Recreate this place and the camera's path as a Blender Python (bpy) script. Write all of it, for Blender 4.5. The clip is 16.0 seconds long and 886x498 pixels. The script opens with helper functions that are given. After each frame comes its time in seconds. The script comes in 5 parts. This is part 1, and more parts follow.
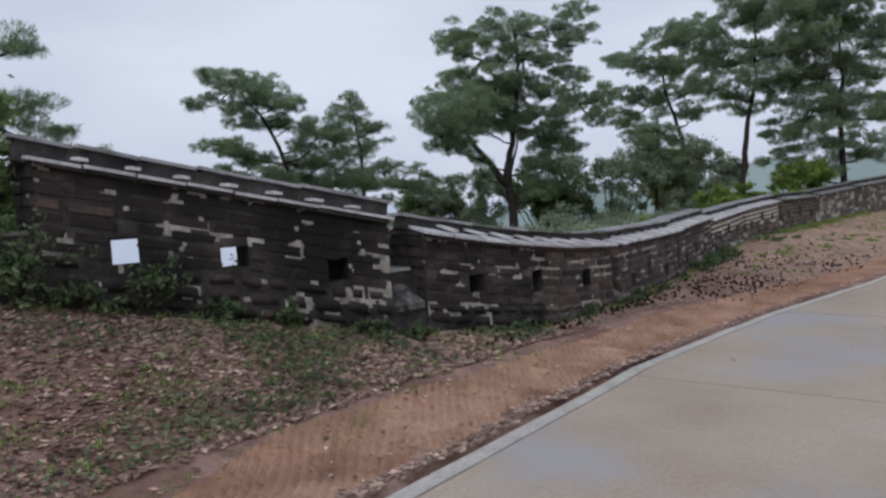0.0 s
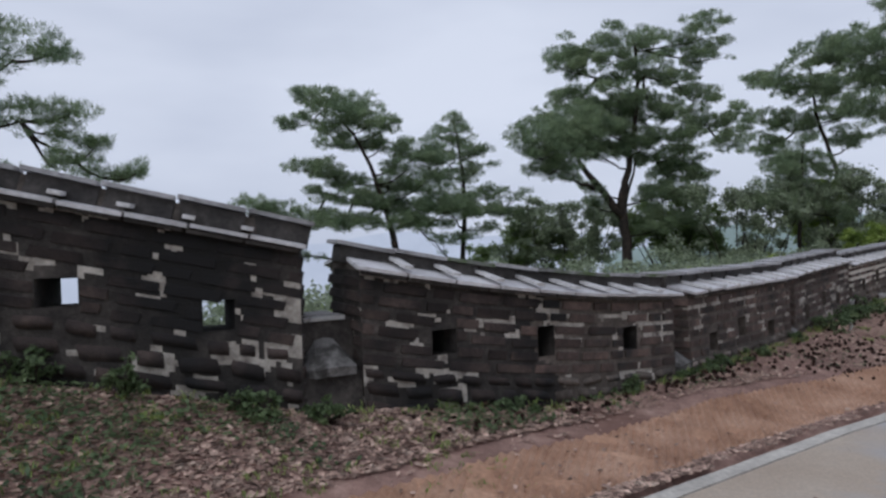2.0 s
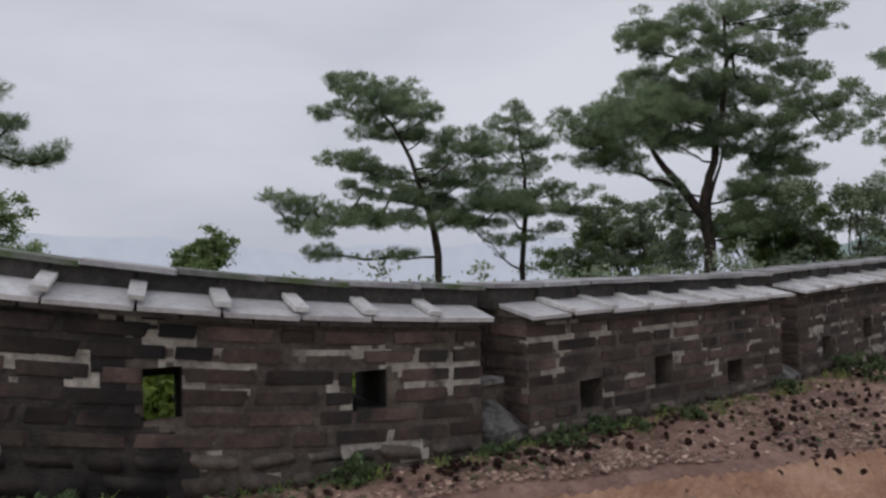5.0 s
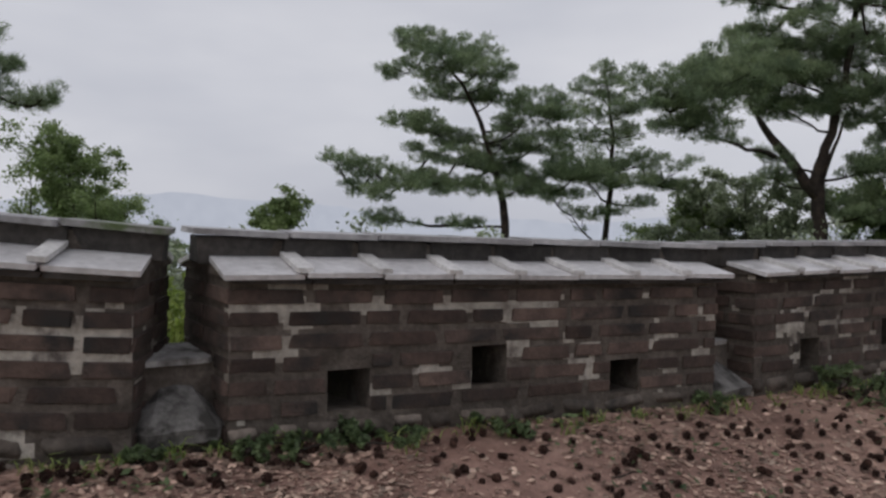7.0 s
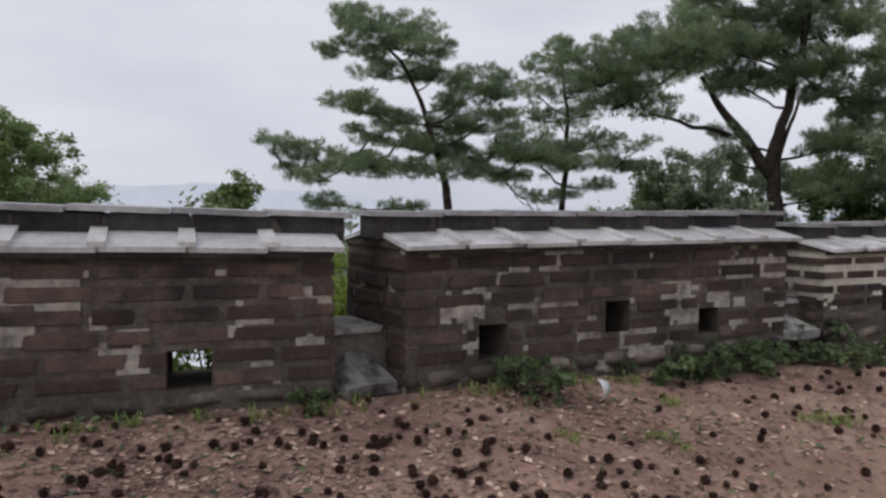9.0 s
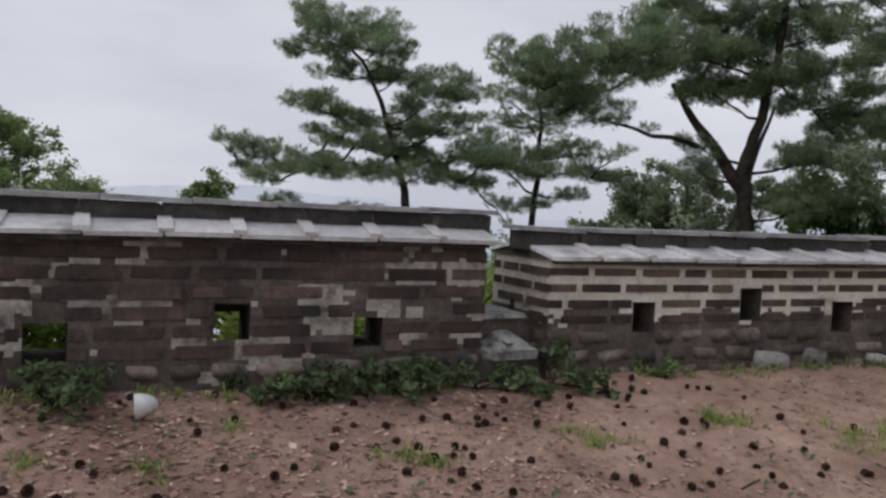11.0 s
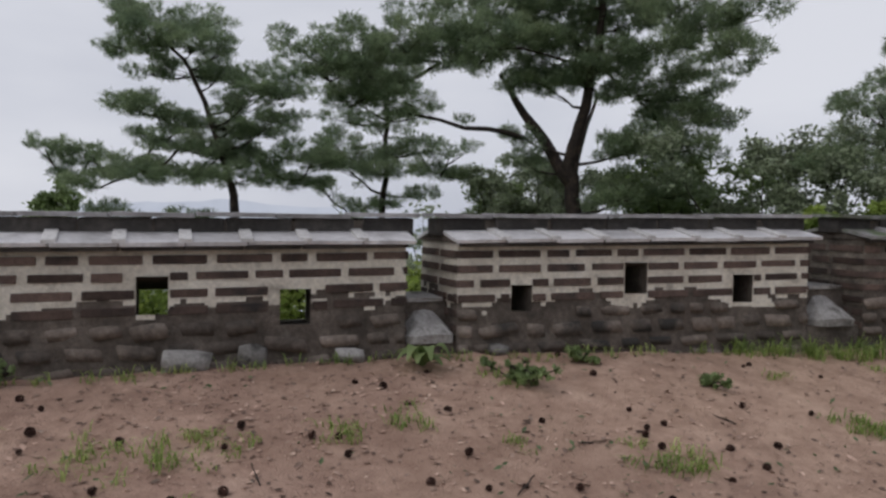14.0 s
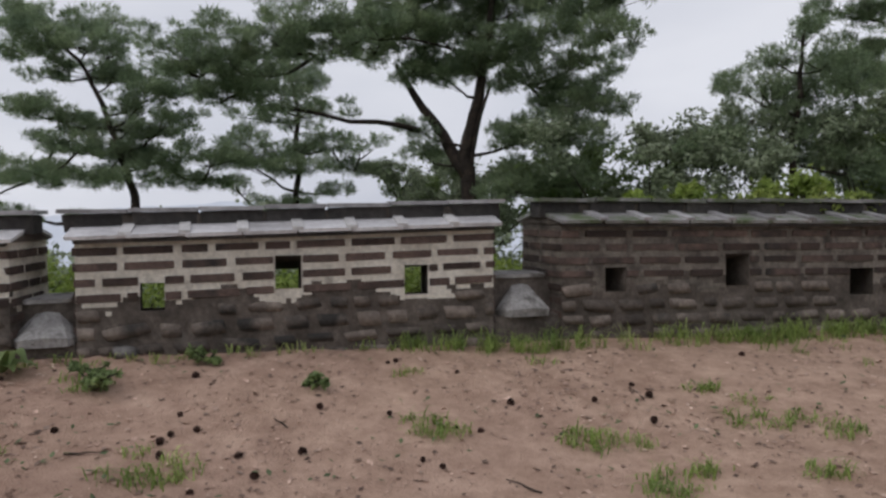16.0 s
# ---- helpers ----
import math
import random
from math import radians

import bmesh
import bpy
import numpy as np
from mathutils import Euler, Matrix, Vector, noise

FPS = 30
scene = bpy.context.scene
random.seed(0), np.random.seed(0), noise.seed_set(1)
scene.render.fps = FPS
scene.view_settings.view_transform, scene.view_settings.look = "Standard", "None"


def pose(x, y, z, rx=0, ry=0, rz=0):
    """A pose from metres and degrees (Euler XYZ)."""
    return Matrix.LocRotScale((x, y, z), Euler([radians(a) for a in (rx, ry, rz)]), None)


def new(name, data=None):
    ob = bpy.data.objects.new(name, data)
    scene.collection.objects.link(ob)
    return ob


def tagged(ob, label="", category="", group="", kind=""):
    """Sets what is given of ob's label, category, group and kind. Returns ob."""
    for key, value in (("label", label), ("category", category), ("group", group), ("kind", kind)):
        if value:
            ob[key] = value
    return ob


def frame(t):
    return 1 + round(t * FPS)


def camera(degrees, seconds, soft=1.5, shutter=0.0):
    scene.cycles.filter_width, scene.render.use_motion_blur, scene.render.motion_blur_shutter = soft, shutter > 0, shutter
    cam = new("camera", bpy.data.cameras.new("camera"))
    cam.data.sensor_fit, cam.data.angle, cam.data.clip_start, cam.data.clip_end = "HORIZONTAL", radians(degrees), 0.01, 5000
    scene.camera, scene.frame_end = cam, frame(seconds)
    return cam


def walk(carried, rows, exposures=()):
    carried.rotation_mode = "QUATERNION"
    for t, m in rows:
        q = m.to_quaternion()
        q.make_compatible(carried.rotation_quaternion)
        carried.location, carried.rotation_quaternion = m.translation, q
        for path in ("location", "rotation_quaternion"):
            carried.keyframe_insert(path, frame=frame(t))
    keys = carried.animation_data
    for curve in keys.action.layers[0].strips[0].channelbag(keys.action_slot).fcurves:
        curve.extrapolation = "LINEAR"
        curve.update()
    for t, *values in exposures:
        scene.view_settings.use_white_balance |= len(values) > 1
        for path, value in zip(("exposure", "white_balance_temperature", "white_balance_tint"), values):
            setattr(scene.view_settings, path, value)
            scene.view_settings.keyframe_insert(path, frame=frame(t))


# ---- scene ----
cam = camera(63.1, 16.0, soft=2.6)
METRES, EYE, TILT, LEAN, TURN = 24.0, 1.5, -4.1, 3.57, 0.0
ROWS = [
    (0.0, 0.0, 0.0, 0.0, 0.0, 0.0, -0.0),
    (0.5, 0.0162, 0.0278, 0.0003, 2.65, -0.02, -0.63),
    (1.0, 0.0337, 0.0538, 0.0021, 5.22, 0.35, -1.31),
    (1.5, 0.0487, 0.082, 0.0043, 8.34, 1.05, -1.85),
    (2.0, 0.0644, 0.108, 0.0069, 10.9, 2.01, -2.55),
    (2.5, 0.0811, 0.133, 0.0081, 12.63, 2.68, -2.9),
    (3.0, 0.1003, 0.1573, 0.0091, 13.45, 2.54, -3.09),
    (3.5, 0.1191, 0.1827, 0.0102, 14.59, 2.2, -3.19),
    (4.0, 0.137, 0.2086, 0.0112, 16.36, 1.97, -3.3),
    (4.5, 0.1539, 0.2346, 0.0135, 18.8, 1.95, -3.45),
    (7.0, 0.2359, 0.365, 0.018, 32.23, -1.36, -6.85),
    (7.5, 0.253, 0.389, 0.0192, 34.31, -2.08, -6.86),
    (8.0, 0.2709, 0.4116, 0.0209, 34.91, -2.5, -6.52),
    (8.5, 0.2922, 0.4359, 0.0234, 34.42, -2.58, -6.24),
    (9.0, 0.3129, 0.4584, 0.0256, 34.08, -2.48, -6.51),
    (11.5, 0.412, 0.58, 0.0383, 38.42, -2.13, -8.6),
    (12.0, 0.4323, 0.6051, 0.0406, 38.55, -2.02, -8.16),
    (12.5, 0.4534, 0.629, 0.0442, 38.46, -1.88, -7.97),
    (13.0, 0.4736, 0.6531, 0.0468, 37.71, -1.97, -7.93),
    (13.5, 0.4951, 0.6766, 0.0488, 36.7, -1.63, -7.49),
    (14.0, 0.5176, 0.6983, 0.0521, 35.95, -1.34, -6.77),
    (14.5, 0.5406, 0.7193, 0.0551, 35.6, -1.38, -6.06),
    (15.0, 0.5623, 0.7412, 0.0576, 35.54, -1.84, -5.56),
    (15.5, 0.5856, 0.7632, 0.0602, 35.63, -1.9, -5.24),
    (16.0, 0.6094, 0.7839, 0.0636, 36.25, -1.69, -5.11),
]
EXPOSURES = [(0.0, 0.08, 6000, 10), (1.5, 0.10, 5950, 10), (3.0, -0.06, 6000, 10), (4.5, -0.06, 6350, 10), (7.0, -0.07, 6600, 10), (8.0, 0.16, 6550, 10), (9.0, 0.16, 6550, 10),
             (11.5, 0.05, 6500, 10), (12.5, 0.04, 6500, 10), (13.5, -0.06, 6500, 10), (14.5, 0.12, 6500, 10), (16.0, 0.12, 6500, 10)]
walk(cam, [(t, pose(0, 0, EYE, TILT, LEAN, TURN) @ pose(METRES * x, METRES * y, METRES * z, 90 + pitch, roll, yaw)) for t, x, y, z, yaw, pitch, roll in ROWS], EXPOSURES)

# ---------------------------------------------------------------- light
world = bpy.data.worlds.new("overcast_sky")
scene.world = world
world.use_nodes = True
wn, wl = world.node_tree.nodes, world.node_tree.links
wn.clear()
sky = wn.new("ShaderNodeTexSky")
sky.sky_type, sky.sun_disc = "NISHITA", False
sky.sun_elevation, sky.sun_rotation = radians(48), radians(200)
grey = wn.new("ShaderNodeHueSaturation")
grey.inputs["Saturation"].default_value = 0.25
wl.new(sky.outputs[0], grey.inputs["Color"])
tc = wn.new("ShaderNodeTexCoord")
mp = wn.new("ShaderNodeMapping")
mp.inputs["Scale"].default_value = (1.0, 1.0, 3.2)
wl.new(tc.outputs["Generated"], mp.inputs["Vector"])
cloud = wn.new("ShaderNodeTexNoise")
cloud.inputs["Scale"].default_value, cloud.inputs["Detail"].default_value = 1.7, 4.0
cloud.inputs["Roughness"].default_value = 0.5
wl.new(mp.outputs[0], cloud.inputs["Vector"])
ramp = wn.new("ShaderNodeValToRGB")
ramp.color_ramp.elements[0].position, ramp.color_ramp.elements[1].position = 0.32, 0.68
ramp.color_ramp.elements[0].color = (4.9, 5.15, 6.0, 1)
ramp.color_ramp.elements[1].color = (6.9, 7.05, 7.7, 1)
wl.new(cloud.outputs[0], ramp.inputs[0])
veil = wn.new("ShaderNodeMix")
veil.data_type = "RGBA"
veil.inputs["Factor"].default_value = 0.93
wl.new(grey.outputs[0], veil.inputs["A"])
wl.new(ramp.outputs[0], veil.inputs["B"])
bg = wn.new("ShaderNodeBackground")
bg.inputs["Strength"].default_value = 0.1
wl.new(veil.outputs["Result"], bg.inputs["Color"])
wo = wn.new("ShaderNodeOutputWorld")
wl.new(bg.outputs[0], wo.inputs["Surface"])
sun = new("sun", bpy.data.lights.new("sun", "SUN"))
sun.data.energy, sun.data.angle, sun.data.color = 0.6, radians(40), (1.0, 0.97, 0.93)
sun.rotation_euler = (radians(42), 0, radians(-20))


# ---------------------------------------------------------------- materials
def material(name, colors, scale=6.0, rough=0.8, bump=0.3, bump_scale=None, fine=6.0, per_object=0.0, per_island=0.0,
             metallic=0.0, spec=0.3, stain=None, stain_scale=1.0, stain_at=(0.5, 0.62), coords="Object", transmit=0.0):
    """Two scales of noise between colours, an optional stain or painted sheen with a shape of its own, fine relief."""
    m = bpy.data.materials.new(name)
    m.use_nodes = True
    nt = m.node_tree
    N, L = nt.nodes, nt.links
    bsdf = N["Principled BSDF"]
    co = N.new("ShaderNodeTexCoord")
    vec = N.new("ShaderNodeNewGeometry").outputs["Position"] if coords == "World" else co.outputs[coords]
    n1 = N.new("ShaderNodeTexNoise")
    n1.inputs["Scale"].default_value, n1.inputs["Detail"].default_value = scale, 5.0
    n1.inputs["Roughness"].default_value = 0.65
    L.new(vec, n1.inputs["Vector"])
    cr = N.new("ShaderNodeValToRGB")
    cr.color_ramp.elements[0].position, cr.color_ramp.elements[1].position = 0.32, 0.7
    for i, c in enumerate(colors[1:-1]):
        cr.color_ramp.elements.new(0.32 + 0.38 * (i + 1) / (len(colors) - 1))
    for e, c in zip(cr.color_ramp.elements, colors):
        e.color = (*c, 1)
    L.new(n1.outputs[0], cr.inputs[0])
    col = cr.outputs[0]
    n2 = N.new("ShaderNodeTexNoise")
    n2.inputs["Scale"].default_value, n2.inputs["Detail"].default_value = scale * fine, 4.0
    L.new(vec, n2.inputs["Vector"])
    mr = N.new("ShaderNodeMapRange")
    mr.inputs["To Min"].default_value, mr.inputs["To Max"].default_value = 0.62, 1.38
    L.new(n2.outputs[0], mr.inputs["Value"])
    mul = N.new("ShaderNodeVectorMath")
    mul.operation = "SCALE"
    L.new(col, mul.inputs[0])
    L.new(mr.outputs[0], mul.inputs["Scale"])
    col = mul.outputs[0]
    for amount, src in ((per_object, "o"), (per_island, "i")):
        if amount:
            rnd = N.new("ShaderNodeObjectInfo").outputs["Random"] if src == "o" else N.new("ShaderNodeNewGeometry").outputs["Random Per Island"]
            r = N.new("ShaderNodeMapRange")
            r.inputs["To Min"].default_value, r.inputs["To Max"].default_value = 1 - amount, 1 + amount
            L.new(rnd, r.inputs["Value"])
            s = N.new("ShaderNodeVectorMath")
            s.operation = "SCALE"
            L.new(col, s.inputs[0])
            L.new(r.outputs[0], s.inputs["Scale"])
            col = s.outputs[0]
    if stain:
        n3 = N.new("ShaderNodeTexNoise")
        n3.inputs["Scale"].default_value, n3.inputs["Detail"].default_value = stain_scale, 6.0
        n3.inputs["Roughness"].default_value = 0.6
        L.new(vec, n3.inputs["Vector"])
        r3 = N.new("ShaderNodeMapRange")
        r3.inputs["From Min"].default_value, r3.inputs["From Max"].default_value = stain_at
        L.new(n3.outputs[0], r3.inputs["Value"])
        mx = N.new("ShaderNodeMix")
        mx.data_type = "RGBA"
        L.new(r3.outputs[0], mx.inputs["Factor"])
        L.new(col, mx.inputs["A"])
        mx.inputs["B"].default_value = (*stain, 1)
        col = mx.outputs["Result"]
    L.new(col, bsdf.inputs["Base Color"])
    bsdf.inputs["Roughness"].default_value = rough
    bsdf.inputs["Metallic"].default_value = metallic
    bsdf.inputs["Specular IOR Level"].default_value = spec
    if bump:
        b = N.new("ShaderNodeBump")
        b.inputs["Strength"].default_value, b.inputs["Distance"].default_value = bump, 0.02
        n4 = N.new("ShaderNodeTexNoise")
        n4.inputs["Scale"].default_value, n4.inputs["Detail"].default_value = bump_scale or scale * 5, 6.0
        L.new(vec, n4.inputs["Vector"])
        L.new(n4.outputs[0], b.inputs["Height"])
        L.new(b.outputs[0], bsdf.inputs["Normal"])
    if transmit:
        tr = N.new("ShaderNodeBsdfTranslucent")
        L.new(col, tr.inputs["Color"])
        mixs = N.new("ShaderNodeMixShader")
        mixs.inputs[0].default_value = transmit
        L.new(bsdf.outputs[0], mixs.inputs[1])
        L.new(tr.outputs[0], mixs.inputs[2])
        L.new(mixs.outputs[0], N["Material Output"].inputs["Surface"])
    return m


M_SOIL = material("red_soil_with_needle_litter", [(0.19, 0.112, 0.092), (0.34, 0.21, 0.168), (0.49, 0.335, 0.27)], 1.6, 0.95, 0.9, 60, 14,
                  stain=(0.22, 0.125, 0.098), stain_scale=0.6, stain_at=(0.5, 0.62), coords="World")


def second_soil():
    """Blend the litter-dark soil into bare sandy soil along the walk, over a ragged border."""
    N, L = M_SOIL.node_tree.nodes, M_SOIL.node_tree.links
    bsdf = N["Principled BSDF"]
    first = bsdf.inputs["Base Color"].links[0].from_socket
    pos = N.new("ShaderNodeNewGeometry").outputs["Position"]
    dot = N.new("ShaderNodeVectorMath")
    dot.operation = "DOT_PRODUCT"
    dot.inputs[1].default_value = (0.612, 0.791, 0)
    L.new(pos, dot.inputs[0])
    n = N.new("ShaderNodeTexNoise")
    n.inputs["Scale"].default_value, n.inputs["Detail"].default_value = 0.5, 5.0
    L.new(pos, n.inputs["Vector"])
    add = N.new("ShaderNodeMath")
    add.operation = "MULTIPLY_ADD"
    add.inputs[1].default_value = 16.0
    L.new(n.outputs[0], add.inputs[0])
    L.new(dot.outputs["Value"], add.inputs[2])
    r = N.new("ShaderNodeMapRange")
    r.inputs["From Min"].default_value, r.inputs["From Max"].default_value = 22.0, 34.0
    L.new(add.outputs[0], r.inputs["Value"])
    n2 = N.new("ShaderNodeTexNoise")
    n2.inputs["Scale"].default_value, n2.inputs["Detail"].default_value = 3.2, 12.0
    n2.inputs["Roughness"].default_value = 0.78
    L.new(pos, n2.inputs["Vector"])
    cr = N.new("ShaderNodeValToRGB")
    cr.color_ramp.elements[0].position, cr.color_ramp.elements[1].position = 0.3, 0.7
    cr.color_ramp.elements[0].color, cr.color_ramp.elements[1].color = (0.28, 0.172, 0.12, 1), (0.61, 0.425, 0.318, 1)
    L.new(n2.outputs[0], cr.inputs[0])
    mx = N.new("ShaderNodeMix")
    mx.data_type = "RGBA"
    L.new(r.outputs[0], mx.inputs["Factor"])
    L.new(first, mx.inputs["A"])
    L.new(cr.outputs[0], mx.inputs["B"])
    L.new(mx.outputs["Result"], bsdf.inputs["Base Color"])


second_soil()
M_FAR = material("undergrowth_ground", [(0.035, 0.06, 0.015), (0.09, 0.14, 0.03)], 0.5, 0.95, 0.6, 8, 8, coords="World")
# the greyer patches paint the wet road's sky sheen into the colour
M_ROAD = material("damp_concrete_with_sheen", [(0.36, 0.27, 0.195), (0.44, 0.35, 0.265), (0.50, 0.42, 0.335)], 0.45, 0.42, 0.12, 90, 90, coords="World", spec=0.4,
                  stain=(0.405, 0.375, 0.36), stain_scale=0.3, stain_at=(0.5, 0.6))
M_KERB = material("pale_concrete_edge", [(0.42, 0.385, 0.34), (0.58, 0.54, 0.48)], 3, 0.8, 0.25, 70, 8, coords="World")
M_MAT = material("orange_brown_coir", [(0.29, 0.160, 0.10), (0.44, 0.262, 0.172), (0.55, 0.36, 0.255)], 1.3, 0.95, 0.5, 120, 20, coords="World",
                 stain=(0.26, 0.14, 0.09), stain_scale=0.9, stain_at=(0.5, 0.66))
M_BRICK = material("grey_brown_fired_brick", [(0.052, 0.039, 0.034), (0.095, 0.066, 0.056), (0.145, 0.10, 0.082)], 3.0, 0.85, 0.5, 60, 9, per_object=0.5,
                   stain=(0.035, 0.032, 0.03), stain_scale=2.2, stain_at=(0.52, 0.66), coords="World")
# darker copy of the brick: blackening and dimmer light both put into the colour
M_BRICK_BLACK = material("dimmed_black_brick", [(0.030, 0.024, 0.022), (0.058, 0.043, 0.038), (0.10, 0.072, 0.06)], 3.0, 0.9, 0.5, 60, 9, per_object=0.5,
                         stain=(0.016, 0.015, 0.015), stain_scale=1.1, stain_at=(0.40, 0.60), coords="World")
M_STONE = material("dark_rubble_stone", [(0.085, 0.069, 0.058), (0.15, 0.122, 0.103), (0.24, 0.20, 0.17)], 3.0, 0.9, 0.6, 40, 8, per_object=0.5,
                   stain=(0.04, 0.037, 0.034), stain_scale=2.0, stain_at=(0.5, 0.66), coords="World")
M_LIME = material("lime_mortar", [(0.50, 0.45, 0.38), (0.66, 0.61, 0.525), (0.74, 0.69, 0.61)], 2.6, 0.9, 0.5, 70, 12,
                  stain=(0.22, 0.19, 0.16), stain_scale=4.0, stain_at=(0.58, 0.75), coords="World")
M_OLD = material("scraps_of_old_lime", [(0.24, 0.21, 0.18), (0.42, 0.38, 0.33), (0.56, 0.51, 0.45)], 5.0, 0.9, 0.6, 70, 6,
                 stain=(0.12, 0.10, 0.09), stain_scale=7.0, stain_at=(0.52, 0.70), coords="World")
M_GREY = material("grey_weathered_mortar", [(0.10, 0.086, 0.072), (0.17, 0.147, 0.124), (0.26, 0.225, 0.19)], 4.0, 0.95, 0.6, 60, 8,
                  stain=(0.07, 0.06, 0.052), stain_scale=5.0, stain_at=(0.5, 0.68), coords="World")
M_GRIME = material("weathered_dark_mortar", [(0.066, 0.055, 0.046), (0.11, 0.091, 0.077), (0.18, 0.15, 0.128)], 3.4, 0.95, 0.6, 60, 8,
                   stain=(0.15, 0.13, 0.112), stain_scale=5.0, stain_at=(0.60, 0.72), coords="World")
# darker mortar copy, the first stretches' dimmer light mixed into its blackened colour
M_GRIME_BLACK = material("dimmed_black_mortar", [(0.032, 0.028, 0.026), (0.06, 0.052, 0.046), (0.11, 0.095, 0.083)], 3.4, 0.95, 0.6, 60, 8,
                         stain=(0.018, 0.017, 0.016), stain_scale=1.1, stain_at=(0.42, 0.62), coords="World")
M_SLAB = material("grey_roof_tile", [(0.24, 0.23, 0.235), (0.36, 0.345, 0.35), (0.48, 0.46, 0.465)], 2.5, 0.38, 0.3, 50, 9, per_object=0.22, spec=0.5,
                  stain=(0.17, 0.16, 0.155), stain_scale=3.0, stain_at=(0.52, 0.70), coords="World")
# sky sheen of the wet tiles is put into this paler base colour
M_PALE = material("sheen_pale_roof_tile", [(0.52, 0.50, 0.505), (0.66, 0.64, 0.645), (0.75, 0.735, 0.74)], 2.5, 0.35, 0.25, 50, 9, per_object=0.16, spec=0.5,
                  stain=(0.32, 0.305, 0.305), stain_scale=3.0, stain_at=(0.54, 0.74), coords="World")
M_MOSS = material("mossy_roof_tile", [(0.16, 0.155, 0.15), (0.25, 0.24, 0.235), (0.36, 0.345, 0.34)], 2.5, 0.6, 0.4, 50, 9, per_object=0.25, spec=0.4,
                  stain=(0.085, 0.115, 0.045), stain_scale=4.0, stain_at=(0.45, 0.62), coords="World")
M_STRIP = material("pale_mortar_joint_ridge", [(0.50, 0.48, 0.47), (0.68, 0.66, 0.645)], 4, 0.6, 0.3, 60, 8, per_object=0.15, coords="World")
M_RIDGE = material("dark_ridge_brick", [(0.035, 0.032, 0.031), (0.06, 0.054, 0.05), (0.10, 0.088, 0.08)], 3, 0.85, 0.4, 60, 8, per_object=0.3, coords="World")
M_BARK = material("pine_bark", [(0.022, 0.018, 0.016), (0.05, 0.038, 0.032), (0.09, 0.062, 0.048)], 5, 0.95, 0.9, 22, 5)
M_NEEDLE = material("pine_needles", [(0.155, 0.215, 0.135), (0.265, 0.335, 0.195), (0.37, 0.43, 0.255)], 0.9, 0.5, 0, fine=3, per_island=0.3, transmit=0.5)
M_LEAF = material("broad_leaves", [(0.145, 0.205, 0.085), (0.24, 0.315, 0.13), (0.34, 0.415, 0.19)], 0.8, 0.5, 0, fine=3, per_island=0.35, transmit=0.45)
M_WEED = material("dark_weed_leaves", [(0.08, 0.12, 0.06), (0.15, 0.205, 0.095), (0.25, 0.31, 0.155)], 0.8, 0.5, 0, fine=3, per_island=0.4, transmit=0.4)
M_SILVER = material("greyish_broad_leaves", [(0.21, 0.255, 0.165), (0.345, 0.395, 0.26), (0.49, 0.53, 0.39)], 0.8, 0.45, 0, fine=3, per_island=0.45, transmit=0.45)
M_VINE = material("bright_vine_leaves", [(0.16, 0.235, 0.055), (0.28, 0.36, 0.085), (0.42, 0.48, 0.14)], 1.2, 0.45, 0, fine=3, per_island=0.35, transmit=0.5)
M_GRASS = material("grass_blades", [(0.17, 0.25, 0.07), (0.29, 0.38, 0.11), (0.44, 0.49, 0.19)], 2, 0.5, 0, fine=3, per_island=0.35, transmit=0.45)
M_LITTER = material("dry_needle_litter", [(0.13, 0.08, 0.065), (0.37, 0.25, 0.195), (0.56, 0.43, 0.34)], 9, 0.95, 0, fine=3, per_island=0.75, coords="World")
M_CONE = material("dark_pine_cone", [(0.026, 0.013, 0.010), (0.085, 0.042, 0.031)], 30, 0.95, 0.3, 80, 4, per_object=0.35)
M_PAPER = material("white_scrap", [(0.6, 0.6, 0.58), (0.75, 0.75, 0.73)], 20, 0.8, 0.1)
M_CUT_DARK = material("sooty_cut_granite", [(0.12, 0.112, 0.105), (0.23, 0.217, 0.205)], 5, 0.8, 0.4, 60, 8, stain=(0.05, 0.046, 0.042), stain_scale=6.0, stain_at=(0.46, 0.60), coords="World")
M_CUT = material("pale_cut_granite", [(0.26, 0.245, 0.235), (0.46, 0.44, 0.42)], 5, 0.8, 0.4, 60, 8, per_object=0.1,
                 stain=(0.11, 0.10, 0.09), stain_scale=6.0, stain_at=(0.50, 0.66), coords="World")


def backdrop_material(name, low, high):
    """Glowing colours for far hills, the haze painted into them."""
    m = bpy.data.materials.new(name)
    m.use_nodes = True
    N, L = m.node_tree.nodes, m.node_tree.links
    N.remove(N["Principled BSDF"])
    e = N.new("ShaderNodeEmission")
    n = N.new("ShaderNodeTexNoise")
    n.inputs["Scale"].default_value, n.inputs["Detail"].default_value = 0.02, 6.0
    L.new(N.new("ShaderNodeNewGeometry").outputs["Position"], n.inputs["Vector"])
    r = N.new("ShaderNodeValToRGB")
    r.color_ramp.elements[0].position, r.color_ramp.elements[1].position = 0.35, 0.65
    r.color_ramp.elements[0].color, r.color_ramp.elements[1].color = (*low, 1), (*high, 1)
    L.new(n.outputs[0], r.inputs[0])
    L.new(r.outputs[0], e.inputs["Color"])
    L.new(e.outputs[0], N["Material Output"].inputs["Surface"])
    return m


M_HILL = backdrop_material("haze_glow_far_hills", (0.45, 0.485, 0.575), (0.48, 0.515, 0.605))
M_WOOD = backdrop_material("haze_glow_wooded_slope", (0.17, 0.22, 0.22), (0.27, 0.33, 0.33))


